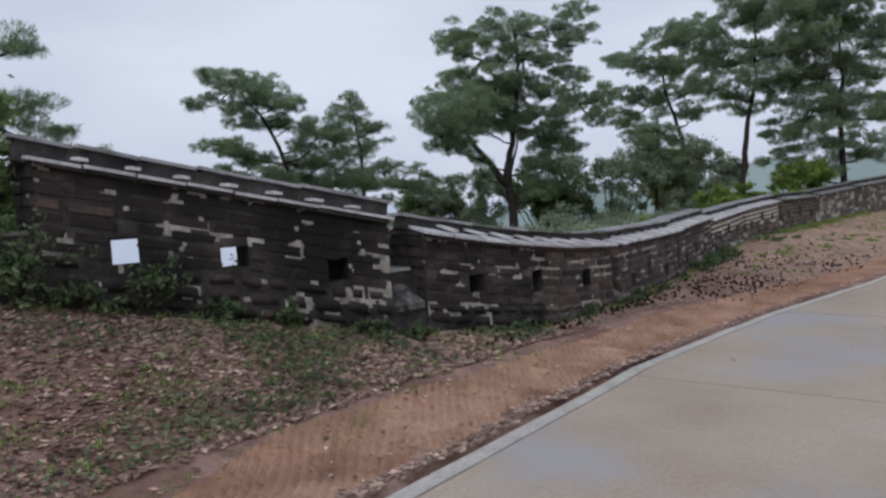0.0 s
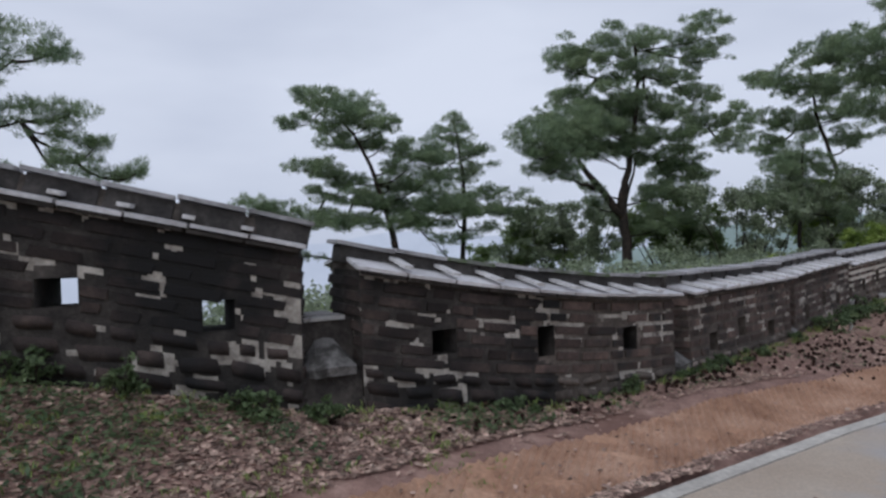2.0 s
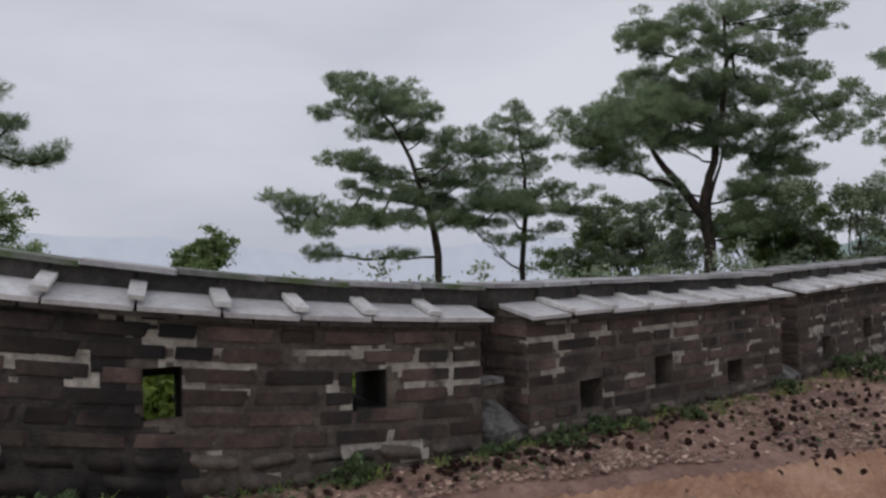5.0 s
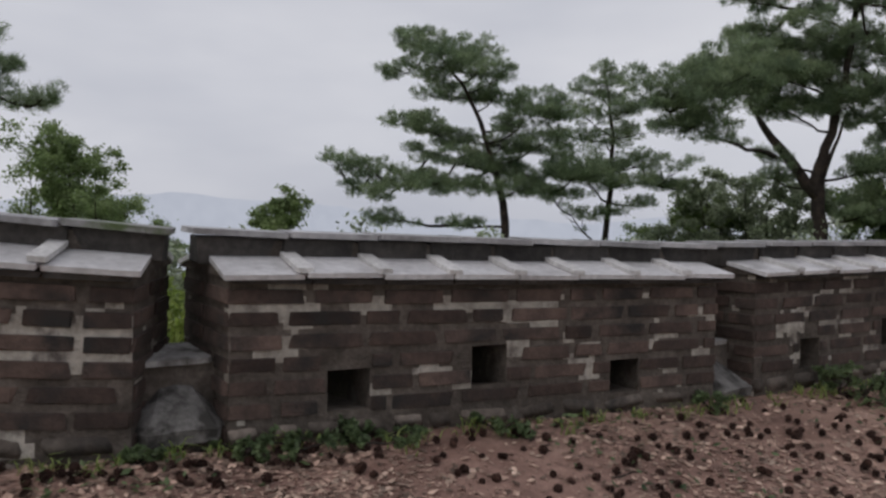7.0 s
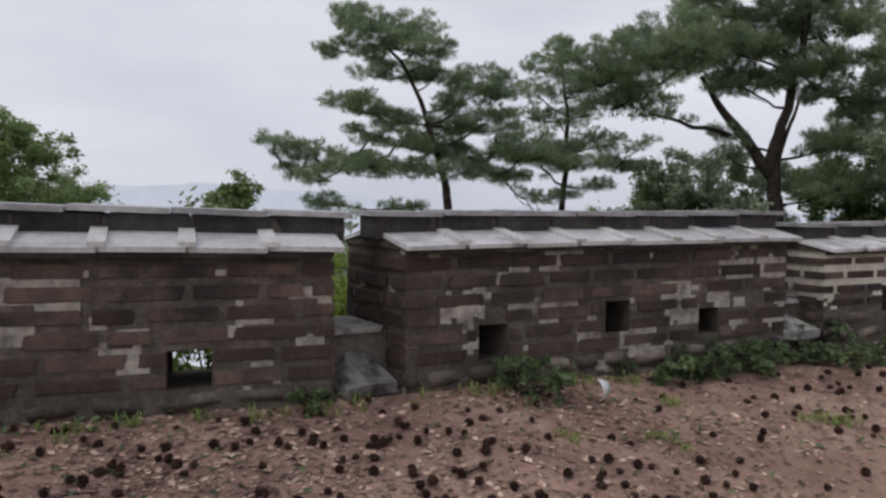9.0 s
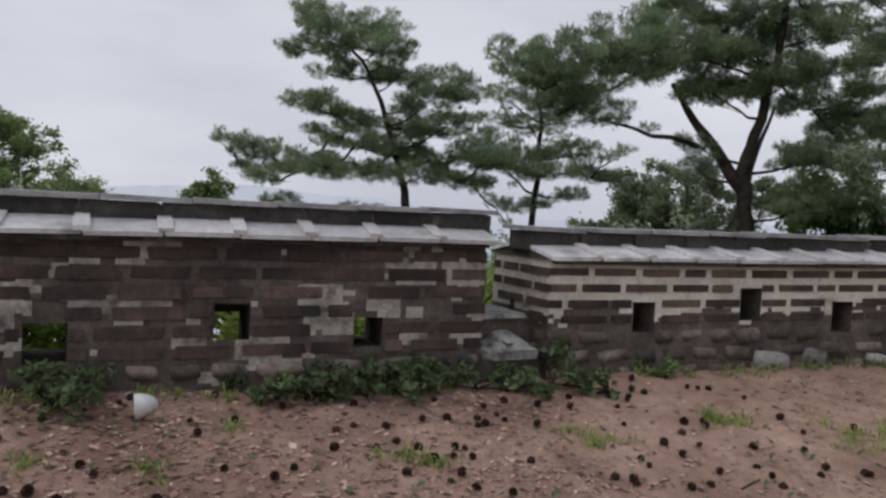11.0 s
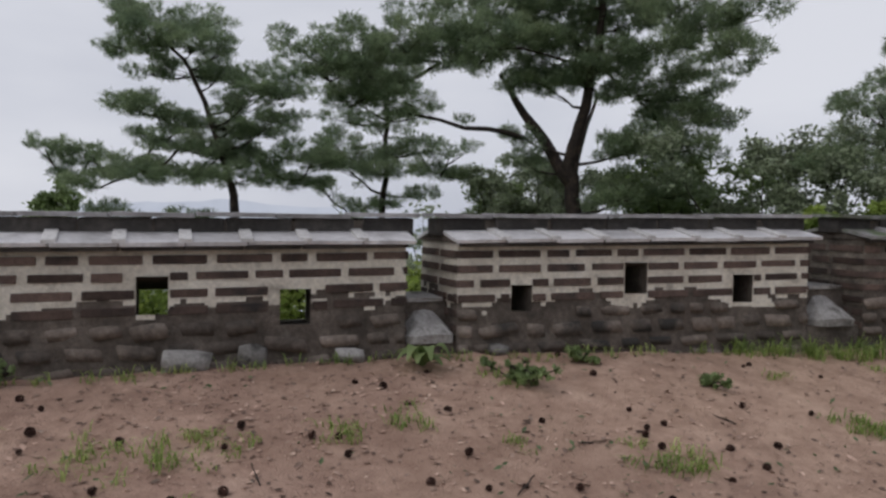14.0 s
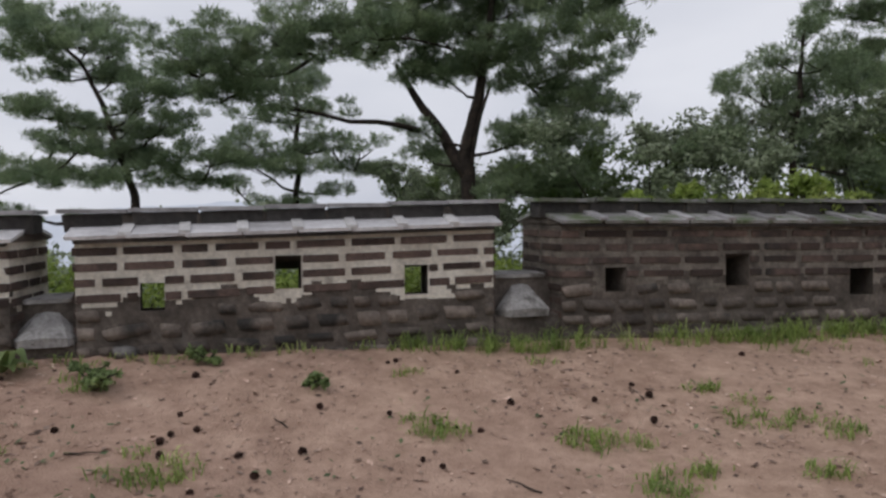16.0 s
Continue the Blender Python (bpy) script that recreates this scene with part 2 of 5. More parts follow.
# ---------------------------------------------------------------- building helpers
def mesh(name, verts, faces, mats, smooth=False, indices=None):
    me = bpy.data.meshes.new(name)
    me.from_pydata([tuple(v) for v in verts] if not isinstance(verts, np.ndarray) else verts.tolist(), [], faces)
    for m in (mats if isinstance(mats, (list, tuple)) else [mats]):
        me.materials.append(m)
    if indices is not None:
        me.polygons.foreach_set("material_index", indices)
    if smooth:
        me.polygons.foreach_set("use_smooth", [True] * len(me.polygons))
    me.update()
    return me


def part(name, data, parent, m=None, label=""):
    ob = new(name, data)
    ob.parent = parent
    if m is not None:
        ob.matrix_basis = m
    return tagged(ob, label=label)


def empty(name, at=(0, 0, 0), turn=0.0):
    ob = new(name)
    ob.empty_display_size = 0.2
    ob.matrix_basis = pose(*at, 0, 0, turn)
    return ob


def triangles(name, v, mats):
    """A mesh of loose triangles: v is (n, 3, 3)."""
    n = len(v)
    me = bpy.data.meshes.new(name)
    me.vertices.add(n * 3)
    me.vertices.foreach_set("co", np.ascontiguousarray(v, dtype=np.float32).ravel())
    me.loops.add(n * 3)
    me.loops.foreach_set("vertex_index", np.arange(n * 3, dtype=np.int32))
    me.polygons.add(n)
    me.polygons.foreach_set("loop_start", np.arange(0, n * 3, 3, dtype=np.int32))
    me.materials.append(mats)
    me.update(calc_edges=True)
    me.validate()
    return me


def tube(path, radii, sides=7):
    """Vertices and faces of a tapered tube along a path."""
    path = [Vector(p) for p in path]
    verts, faces = [], []
    for i, p in enumerate(path):
        d = (path[min(i + 1, len(path) - 1)] - path[max(i - 1, 0)]).normalized()
        a = d.orthogonal().normalized() if i == 0 else (a - d * a.dot(d)).normalized()
        b = d.cross(a)
        for k in range(sides):
            w = 2 * math.pi * k / sides
            r = radii[i] * (1 + 0.14 * noise.noise(p * 2.3 + Vector((k * 1.7, 0, 0))))
            verts.append(p + (a * math.cos(w) + b * math.sin(w)) * r)
    for i in range(len(path) - 1):
        for k in range(sides):
            k2 = (k + 1) % sides
            faces.append((i * sides + k, i * sides + k2, (i + 1) * sides + k2, (i + 1) * sides + k))
    faces.append(tuple(range(sides))[::-1])
    faces.append(tuple((len(path) - 1) * sides + k for k in range(sides)))
    return verts, faces


def join(pieces):
    verts, faces = [], []
    for v, f in pieces:
        o = len(verts)
        verts += list(v)
        faces += [tuple(i + o for i in g) for g in f]
    return verts, faces


# ---------------------------------------------------------------- the lie of the land
U, NRM = np.array([0.612, 0.791]), np.array([-0.791, 0.612])
WALL_S = [-60, -4.0, -0.6, 2.74, 5.84, 8.08, 10.13, 14.0, 17.9, 22.2, 26.0, 30.0, 36.0, 60.0, 120.0]
WALL_Q = [22, 9.0, 7.7, 6.48, 5.31, 4.84, 4.72, 5.11, 5.65, 6.10, 5.98, 5.67, 4.9, 2.5, -6.0]
BASE_Z = [9, 2.3, 1.55, 0.76, 0.02, -0.26, -0.31, -0.37, -0.42, -0.35, -0.39, -0.40, -0.30, 0.6, 3.0]
PATH_S = [-60, -8, 0.0, 5.4, 10.4, 16.0, 24.0, 40.0, 120.0]
PATH_Z = [3.0, 0.4, -0.03, -0.30, -0.55, -0.68, -0.74, -0.4, 3.0]


def wall_q(s):
    return np.interp(s, WALL_S, WALL_Q)


def height(s, q):
    """Height of the ground at s along the walk and q to its left."""
    wq, zb, zp = wall_q(s), np.interp(s, WALL_S, BASE_Z), np.interp(s, PATH_S, PATH_Z)
    k = np.clip((q - 3.2) / np.maximum(wq - 3.2, 0.5), 0, 1)
    z = zp + (zb - zp) * k * k * (3 - 2 * k)
    out = np.maximum(q - wq - 0.75, 0)
    z = z - np.minimum(out * 3.0, 1.6) - 0.2 * np.clip(out - 0.5, 0, 30) - 0.32 * np.clip(out - 30, 0, 400)
    return z + np.where(q < -6, (-(q + 6)) * 0.12, 0)


def sq(x, y):
    return x * U[0] + y * U[1], x * NRM[0] + y * NRM[1]


def xy(s, q):
    return s * U[0] + q * NRM[0], s * U[1] + q * NRM[1]


def on_ground(s, q, up=0.0):
    return Vector((*xy(s, q), float(height(s, q)) + up))


def bumps(x, y):
    return 0.022 * noise.noise((x * 1.3, y * 1.3, 0.0)) + 0.018 * noise.noise((x * 4.0, y * 4.0, 3.0)) + 0.010 * noise.noise((x * 9, y * 9, 7.0))


def build_ground():
    ss = np.concatenate([[-400, -200, -110, -70, -45, -30, -22, -16, -12, -9, -7, -5, -4, -3, -2.2], np.arange(-1.5, 33, 0.11),
                         np.arange(33, 50, 1.0), [55, 62, 72, 90, 120, 180, 300, 600]])
    qq = np.concatenate([[-400, -200, -100, -60, -35, -22, -14, -9, -6, -4, -2.5, -1.2, 0, 0.8, 1.4], np.arange(1.8, 7.4, 0.11),
                         [7.7, 8.2, 8.8, 9.6, 10.6, 12, 14, 17, 21, 26, 32, 40, 52, 70, 100, 150, 220, 320, 450, 600]])
    verts, faces, idx = [], [], []
    for s in ss:
        wq = float(wall_q(s))
        for q in qq:
            x, y = xy(s, q)
            z = float(height(s, q))
            if road_edge(s) + 0.1 < q < wq + 0.5:
                z += bumps(x, y)
            elif road_edge(s) - 6.15 < q < road_edge(s) + 0.1:
                z -= 0.07
            verts.append((x, y, z))
    n = len(qq)
    for i in range(len(ss) - 1):
        for j in range(n - 1):
            a = i * n + j
            faces.append((a, a + n, a + n + 1, a + 1))
            idx.append(1 if qq[j] > wall_q(ss[i]) + 0.7 or qq[j] < -8 else 0)
    ob = new("ground", mesh("ground", verts, faces, [M_SOIL, M_FAR], True, idx))
    tagged(ob, "reddish bare soil strewn with needles, falling away beyond the wall", "ground", kind="structure")


def road_edge(s):
    return float(np.interp(s, [-30, 0, 3, 4.4, 5.6, 7, 10, 11.5, 13, 17, 24, 34, 60], [2.2, 2.65, 2.79, 2.88, 2.95, 3.06, 3.0, 2.88, 2.64, 2.0, 0.8, -0.8, -5]))


def build_road():
    """Concrete roadway in cast bays with a paler cast edge."""
    parent = tagged(empty("road"), "damp tan concrete road cast in long bays", "road", kind="structure")
    s = -9.0
    while s < 60:
        bay = 5.2
        verts, faces = [], []
        ns = 12
        for i in range(ns + 1):
            a = s + 0.012 + (bay - 0.024) * i / ns
            for q in (road_edge(a) - 0.17, road_edge(a) - 1.6, road_edge(a) - 3.4, road_edge(a) - 6.2):
                z = float(height(a, q))
                x, y = xy(a, q)
                verts += [(x, y, z), (x, y, z - 0.2)]
        for i in range(ns):
            for j in range(3):
                a = (i * 4 + j) * 2
                faces.append((a, a + 2, a + 10, a + 8))
            a = i * 8
            faces.append((a, a + 8, a + 9, a + 1))
            faces.append((a + 6, a + 7, a + 15, a + 14))
        for i in (0, ns):
            for j in range(3):
                a = (i * 4 + j) * 2
                faces.append((a, a + 1, a + 3, a + 2))
        part("road_bay", mesh("road_bay", verts, faces, M_ROAD), parent)
        s += bay
    verts, faces = [], []
    line = np.arange(-9, 60, 0.3)
    for a in line:
        e = road_edge(a) + 0.012 * noise.noise((a * 1.7, 0, 0))
        for dq, dz in ((0.0, -0.15), (0.0, -0.006), (-0.02, 0.006), (-0.155, 0.006), (-0.165, -0.15)):
            x, y = xy(a, e + dq)
            verts.append((x, y, float(height(a, e)) + dz))
    for i in range(len(line) - 1):
        for j in range(4):
            a = i * 5 + j
            faces.append((a, a + 1, a + 6, a + 5))
    part("edge_strip", mesh("edge_strip", verts, faces, M_KERB), parent, label="paler cast concrete edge")


def build_mat():
    """Coir walking mat: a raised lattice of knots on a backing, beside the road."""
    parent = tagged(empty("walking_mat"), "worn orange-brown coir walking mat beside the road", "mat")
    near = lambda a: road_edge(a) + 0.22 + 0.03 * noise.noise((a * 0.9, 5, 0))
    far = lambda a: float(np.interp(a, [0, 1, 2.2, 3.2, 10, 12, 14, 16.3, 24, 34], [3.2, 3.4, 3.72, 4.0, 4.06, 3.88, 3.7, 3.25, 1.95, 0.3])) + 0.05 * noise.noise((a * 0.8, 9, 0))
    line = np.arange(-1.0, 34, 0.06)
    verts, faces = [], []
    n = 21
    for i, a in enumerate(line):
        q0, q1 = near(a), far(a)
        for j in range(n):
            q = q0 + (q1 - q0) * j / (n - 1)
            x, y = xy(a, q)
            up = 0.020 + 0.019 * (1 if (i + j) % 2 else -1) * (0.6 + 0.8 * abs(noise.noise((x * 3, y * 3, 1))))
            if j in (0, n - 1):
                up = -0.01
            verts.append((x, y, float(height(a, q)) + bumps(x, y) + up))
    for i in range(len(line) - 1):
        for j in range(n - 1):
            a = i * n + j
            faces.append((a, a + 1, a + n + 1, a + n))
    part("weave", mesh("weave", verts, faces, M_MAT), parent)


# ---------------------------------------------------------------- the wall
# start, middle and end of the front face (x, y), ground and eave height at the start, middle and end,
# loopholes (from, to, bottom, top; metres along the face, height), share of clean lime
SEGMENTS = [
    dict(a=(-7.5, 4.2), m=(-5.8, 5.0), b=(-3.93, 5.84), base=(1.70, 1.3, 0.86), eave=(2.8, 2.45, 2.12), holes=[], lime=0.08),
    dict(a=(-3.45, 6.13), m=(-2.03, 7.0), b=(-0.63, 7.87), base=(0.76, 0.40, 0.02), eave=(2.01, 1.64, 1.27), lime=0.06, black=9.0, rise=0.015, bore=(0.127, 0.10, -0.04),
         holes=[(0.54, 0.77, 1.08, 1.32), (1.50, 1.77, 0.95, 1.15), (2.59, 2.82, 0.70, 0.93)]),
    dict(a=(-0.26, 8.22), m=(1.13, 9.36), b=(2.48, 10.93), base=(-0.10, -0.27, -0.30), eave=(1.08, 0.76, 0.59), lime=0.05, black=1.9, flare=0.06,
         holes=[(0.62, 0.85, 0.34, 0.55), (1.74, 1.94, 0.20, 0.48), (2.93, 3.16, 0.11, 0.35)]),
    dict(a=(2.70, 11.33), m=(3.60, 12.74), b=(4.53, 14.19), base=(-0.35, -0.36, -0.37), eave=(0.57, 0.54, 0.525), lime=0.05,
         holes=[(0.53, 0.78, -0.17, 0.06), (1.43, 1.67, -0.09, 0.15), (2.47, 2.71, -0.22, 0.0)]),
    dict(a=(4.72, 14.66), m=(5.58, 16.12), b=(6.47, 17.60), base=(-0.38, -0.41, -0.43), eave=(0.53, 0.55, 0.575), lime=0.07,
         holes=[(0.53, 0.76, -0.21, 0.03), (1.58, 1.80, -0.08, 0.15), (2.48, 2.68, -0.14, 0.06)]),
    dict(a=(6.70, 18.14), m=(7.73, 19.71), b=(8.77, 21.29), base=(-0.42, -0.39, -0.35), eave=(0.47, 0.50, 0.54), lime=0.9,
         holes=[(0.74, 0.94, -0.07, 0.17), (1.78, 1.99, 0.03, 0.30), (2.78, 3.01, -0.07, 0.20)]),
    dict(a=(9.01, 21.66), m=(10.10, 22.95), b=(11.19, 24.25), base=(-0.36, -0.38, -0.40), eave=(0.55, 0.59, 0.635), lime=0.95,
         holes=[(0.47, 0.65, 0.0, 0.22), (1.51, 1.72, 0.15, 0.42), (2.59, 2.79, 0.07, 0.32)]),
    dict(a=(11.59, 24.76), m=(12.85, 26.10), b=(14.1, 27.45), base=(-0.46, -0.45, -0.44), eave=(0.65, 0.64, 0.63), lime=0.2, grey=True,
         holes=[(0.42, 0.62, 0.04, 0.26), (1.63, 1.87, 0.07, 0.37), (2.97, 3.23, -0.05, 0.21)]),
    dict(a=(14.4, 27.75), m=(15.8, 29.1), b=(17.2, 30.35), base=(-0.45, -0.4, -0.3), eave=(0.66, 0.72, 0.80), lime=0.2, holes=[]),
    dict(a=(17.5, 30.6), m=(19.0, 31.75), b=(20.5, 32.9), base=(-0.28, -0.2, -0.1), eave=(0.84, 0.92, 1.0), lime=0.15, holes=[]),
    dict(a=(20.8, 33.1), m=(22.4, 34.15), b=(24.0, 35.2), base=(-0.08, 0.0, 0.1), eave=(1.03, 1.13, 1.23), lime=0.15, holes=[]),
    dict(a=(24.3, 35.4), m=(25.9, 36.4), b=(27.5, 37.4), base=(0.1, 0.2, 0.3), eave=(1.25, 1.35, 1.45), lime=0.15, holes=[]),
]
THICK, SPLAY = 0.72, 0.2
# patches where the lime still covers the joints, by stretch: from, to (metres along), bottom, top
PATCHES = {
    1: [(1.42, 1.66, 1.22, 1.32), (1.05, 1.20, 1.14, 1.22), (0.94, 1.42, 1.32, 1.43), (2.14, 2.34, 0.95, 1.01), (1.76, 1.89, 1.14, 1.22), (2.65, 2.98, 0.45, 0.60),
        (2.08, 2.40, 0.41, 0.55), (3.03, 3.31, 0.44, 0.60), (2.94, 3.20, 0.92, 0.98), (3.12, 3.31, 0.70, 1.02), (2.85, 2.95, 0.74, 0.80)],
    2: [(0.64, 1.05, 0.10, 0.21), (0.66, 0.93, -0.10, 0.05), (1.25, 1.48, 0.50, 0.60), (1.38, 1.51, 0.40, 0.52), (1.00, 1.15, 0.53, 0.60), (1.73, 2.01, 0.57, 0.69),
        (3.28, 3.87, 0.12, 0.40), (2.85, 3.04, -0.19, -0.07), (1.96, 2.10, 0.36, 0.44), (2.15, 2.28, 0.24, 0.31), (0.0, 0.12, 0.21, 0.32), (0.20, 0.47, 0.58, 0.65), (2.56, 3.10, 0.44, 0.50)],
    3: [(0.02, 0.45, 0.34, 0.44), (0.30, 0.42, 0.29, 0.49), (0.63, 0.90, 0.35, 0.48), (1.18, 1.64, 0.34, 0.48), (1.62, 2.05, 0.28, 0.42), (0.12, 0.37, 0.10, 0.20),
        (0.77, 0.91, -0.10, -0.03), (1.29, 1.45, -0.12, 0.0), (1.68, 1.85, 0.08, 0.18), (2.22, 2.36, 0.07, 0.14), (2.78, 2.89, 0.06, 0.12), (3.16, 3.33, -0.05, 0.04)],
    4: [(0.24, 0.57, 0.07, 0.18), (0.74, 1.33, 0.09, 0.19), (1.70, 2.03, -0.19, -0.04), (2.13, 2.46, -0.05, 0.10), (2.76, 3.05, 0.28, 0.46), (3.12, 3.42, 0.30, 0.48), (2.10, 2.42, 0.12, 0.28),
        (1.49, 1.66, -0.36, -0.29), (1.32, 1.53, -0.14, -0.06), (2.84, 2.96, 0.04, 0.14), (2.78, 2.98, -0.14, -0.04), (3.16, 3.42, -0.13, -0.04), (2.57, 2.80, 0.10, 0.18)],
}


class Run:
    """A stretch of wall: maps (along, depth, height) to the world."""
    def __init__(self, d):
        self.d = d
        p = [np.array(d[k], float) for k in "amb"]
        t = np.linspace(0, 1, 41)[:, None]
        ctrl = 2 * p[1] - 0.5 * (p[0] + p[2])
        self.pts = (1 - t) ** 2 * p[0] + 2 * t * (1 - t) * ctrl + t * t * p[2]
        self.len = np.concatenate([[0], np.cumsum(np.linalg.norm(np.diff(self.pts, axis=0), axis=1))])
        self.length = float(self.len[-1])

    def quad(self, key, u):
        a, m, b = self.d[key]
        t = u / self.length
        c = 2 * m - 0.5 * (a + b)
        return (1 - t) ** 2 * a + 2 * t * (1 - t) * c + t * t * b

    def base(self, u):
        return self.quad("base", u)

    def eave(self, u):
        return self.quad("eave", u)

    def ahead(self, u):
        e = 0.08
        d = np.array([np.interp(u + e, self.len, self.pts[:, k]) - np.interp(u - e, self.len, self.pts[:, k]) for k in (0, 1)])
        if u < e or u > self.length - e:
            j = (0, 4) if u < e else (-5, -1)
            d = self.pts[j[1]] - self.pts[j[0]]
        return d / np.linalg.norm(d)

    def splay(self, u):
        """How far the body widens with depth at u."""
        t = 2 * u / self.length - 1
        return t * (self.d.get("flare", SPLAY) if t < 0 else SPLAY)

    def at(self, u, w, z):
        """World point: u along, w into the wall from the front face, z height."""
        d = self.ahead(min(max(u, 0), self.length))
        u = u + self.splay(u) * min(max(w, -0.1), THICK + 0.1)
        uu = min(max(u, 0), self.length)
        p = np.array([np.interp(uu, self.len, self.pts[:, k]) for k in (0, 1)]) + d * (u - uu) + np.array([-d[1], d[0]]) * w
        return Vector((p[0], p[1], z))

    def matrix(self, u, w, z, tilt=0.0, sheared=False):
        """Frame at that place: x along the wall with its slope, y into it, z up."""
        d = self.ahead(min(max(u, 0), self.length))
        e = 0.1
        rise = (self.eave(u + e) - self.eave(u - e)) / (2 * e)
        x = Vector((d[0], d[1], rise)).normalized()
        y = Vector((-d[1], d[0], 0))
        zz = x.cross(y)
        skew = self.splay(u) if sheared else 0.0
        if tilt:
            y, zz = y * math.cos(tilt) + zz * math.sin(tilt), zz * math.cos(tilt) - y * math.sin(tilt)
        y = y + x * skew
        m = Matrix((x, y, zz)).transposed().to_4x4()
        m.translation = self.at(u, w, z)
        return m


def worn_block(name, mat, seed, sx=1.0, sy=1.0, sz=1.0, wear=0.02, cut=0.06):
    """A unit block with chamfered, uneven edges; scaled where it is laid."""
    rng = random.Random(seed)
    bm = bmesh.new()
    bmesh.ops.create_cube(bm, size=1.0)
    bmesh.ops.bevel(bm, geom=bm.edges[:], offset=cut, segments=1, affect="EDGES")
    for v in bm.verts:
        v.co += Vector([rng.uniform(-wear, wear) for _ in range(3)])
        v.co.x, v.co.y, v.co.z = v.co.x * sx, v.co.y * sy, v.co.z * sz
    me = bpy.data.meshes.new(name)
    bm.to_mesh(me)
    bm.free()
    me.materials.append(mat)
    return me


def round_stone(name, mat, seed):
    rng = random.Random(seed)
    bm = bmesh.new()
    bmesh.ops.create_icosphere(bm, subdivisions=1, radius=0.5)
    o = Vector((rng.uniform(0, 50), rng.uniform(0, 50), 0))
    for v in bm.verts:
        c = v.co.copy()
        for k in range(3):
            c[k] = math.copysign(abs(c[k] * 2) ** 0.40, c[k]) / 2
        v.co = c * (1 + 0.13 * noise.noise(c * 2.2 + o))
    me = bpy.data.meshes.new(name)
    bm.to_mesh(me)
    bm.free()
    me.materials.append(mat)
    me.polygons.foreach_set("use_smooth", [True] * len(me.polygons))
    return me


BRICKS = [worn_block("brick", M_BRICK, i, wear=0.035, cut=0.05) for i in range(6)]
DIM_STONES = [round_stone("stone", M_BRICK_BLACK, 10 + i) for i in range(4)]
REGULAR = [worn_block("brick", M_BRICK, 60 + i, wear=0.012, cut=0.04) for i in range(6)]
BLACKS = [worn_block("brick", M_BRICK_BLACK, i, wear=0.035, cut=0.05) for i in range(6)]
STONES = [round_stone("stone", M_STONE, i) for i in range(6)]
SLABS = [worn_block("roof_tile", M_SLAB, 20 + i, wear=0.008, cut=0.02) for i in range(5)]
DULLS = [worn_block("joint_ridge", M_SLAB, 36 + i, wear=0.02, cut=0.05) for i in range(4)]
PALES = [worn_block("roof_tile", M_PALE, 20 + i, wear=0.008, cut=0.02) for i in range(5)]
MOSSES = [worn_block("roof_tile", M_MOSS, 20 + i, wear=0.008, cut=0.02) for i in range(5)]
MOSSY_CAPS = [worn_block("ridge_cap", M_MOSS, 40 + i, wear=0.010, cut=0.03) for i in range(4)]
STRIPS = [worn_block("joint_ridge", M_STRIP, 30 + i, wear=0.02, cut=0.05) for i in range(4)]
CAPS = [worn_block("ridge_cap", M_SLAB, 40 + i, wear=0.010, cut=0.03) for i in range(4)]
RIDGES = [worn_block("ridge_brick", M_RIDGE, 50 + i, wear=0.02, cut=0.03) for i in range(4)]


def clean(n, d, u, f, z):
    """Whether the joint at u, at the fraction f of the height, still has its lime."""
    p = Vector((u * 2.9, z * 6.5, n * 7.3))
    v = noise.noise(p) + 0.6 * noise.noise(p * 2.7)
    if d["lime"] > 0.5 or d.get("grey"):
        return f + 0.22 * v > (0.50 if d["lime"] > 0.93 else 0.54)
    if any(a < u + 0.03 * v < b and lo < z + 0.02 * v < hi for a, b, lo, hi in PATCHES.get(n, ())):
        return True
    return v > 0.60 - d["lime"] * 1.9 - 0.10 * f


def fall(d, hole):
    """How far a loophole falls outward."""
    holes = d["holes"]
    if "bore" in d:
        return 0.04
    return 0.17 if holes.index(hole) == 1 else 0.07


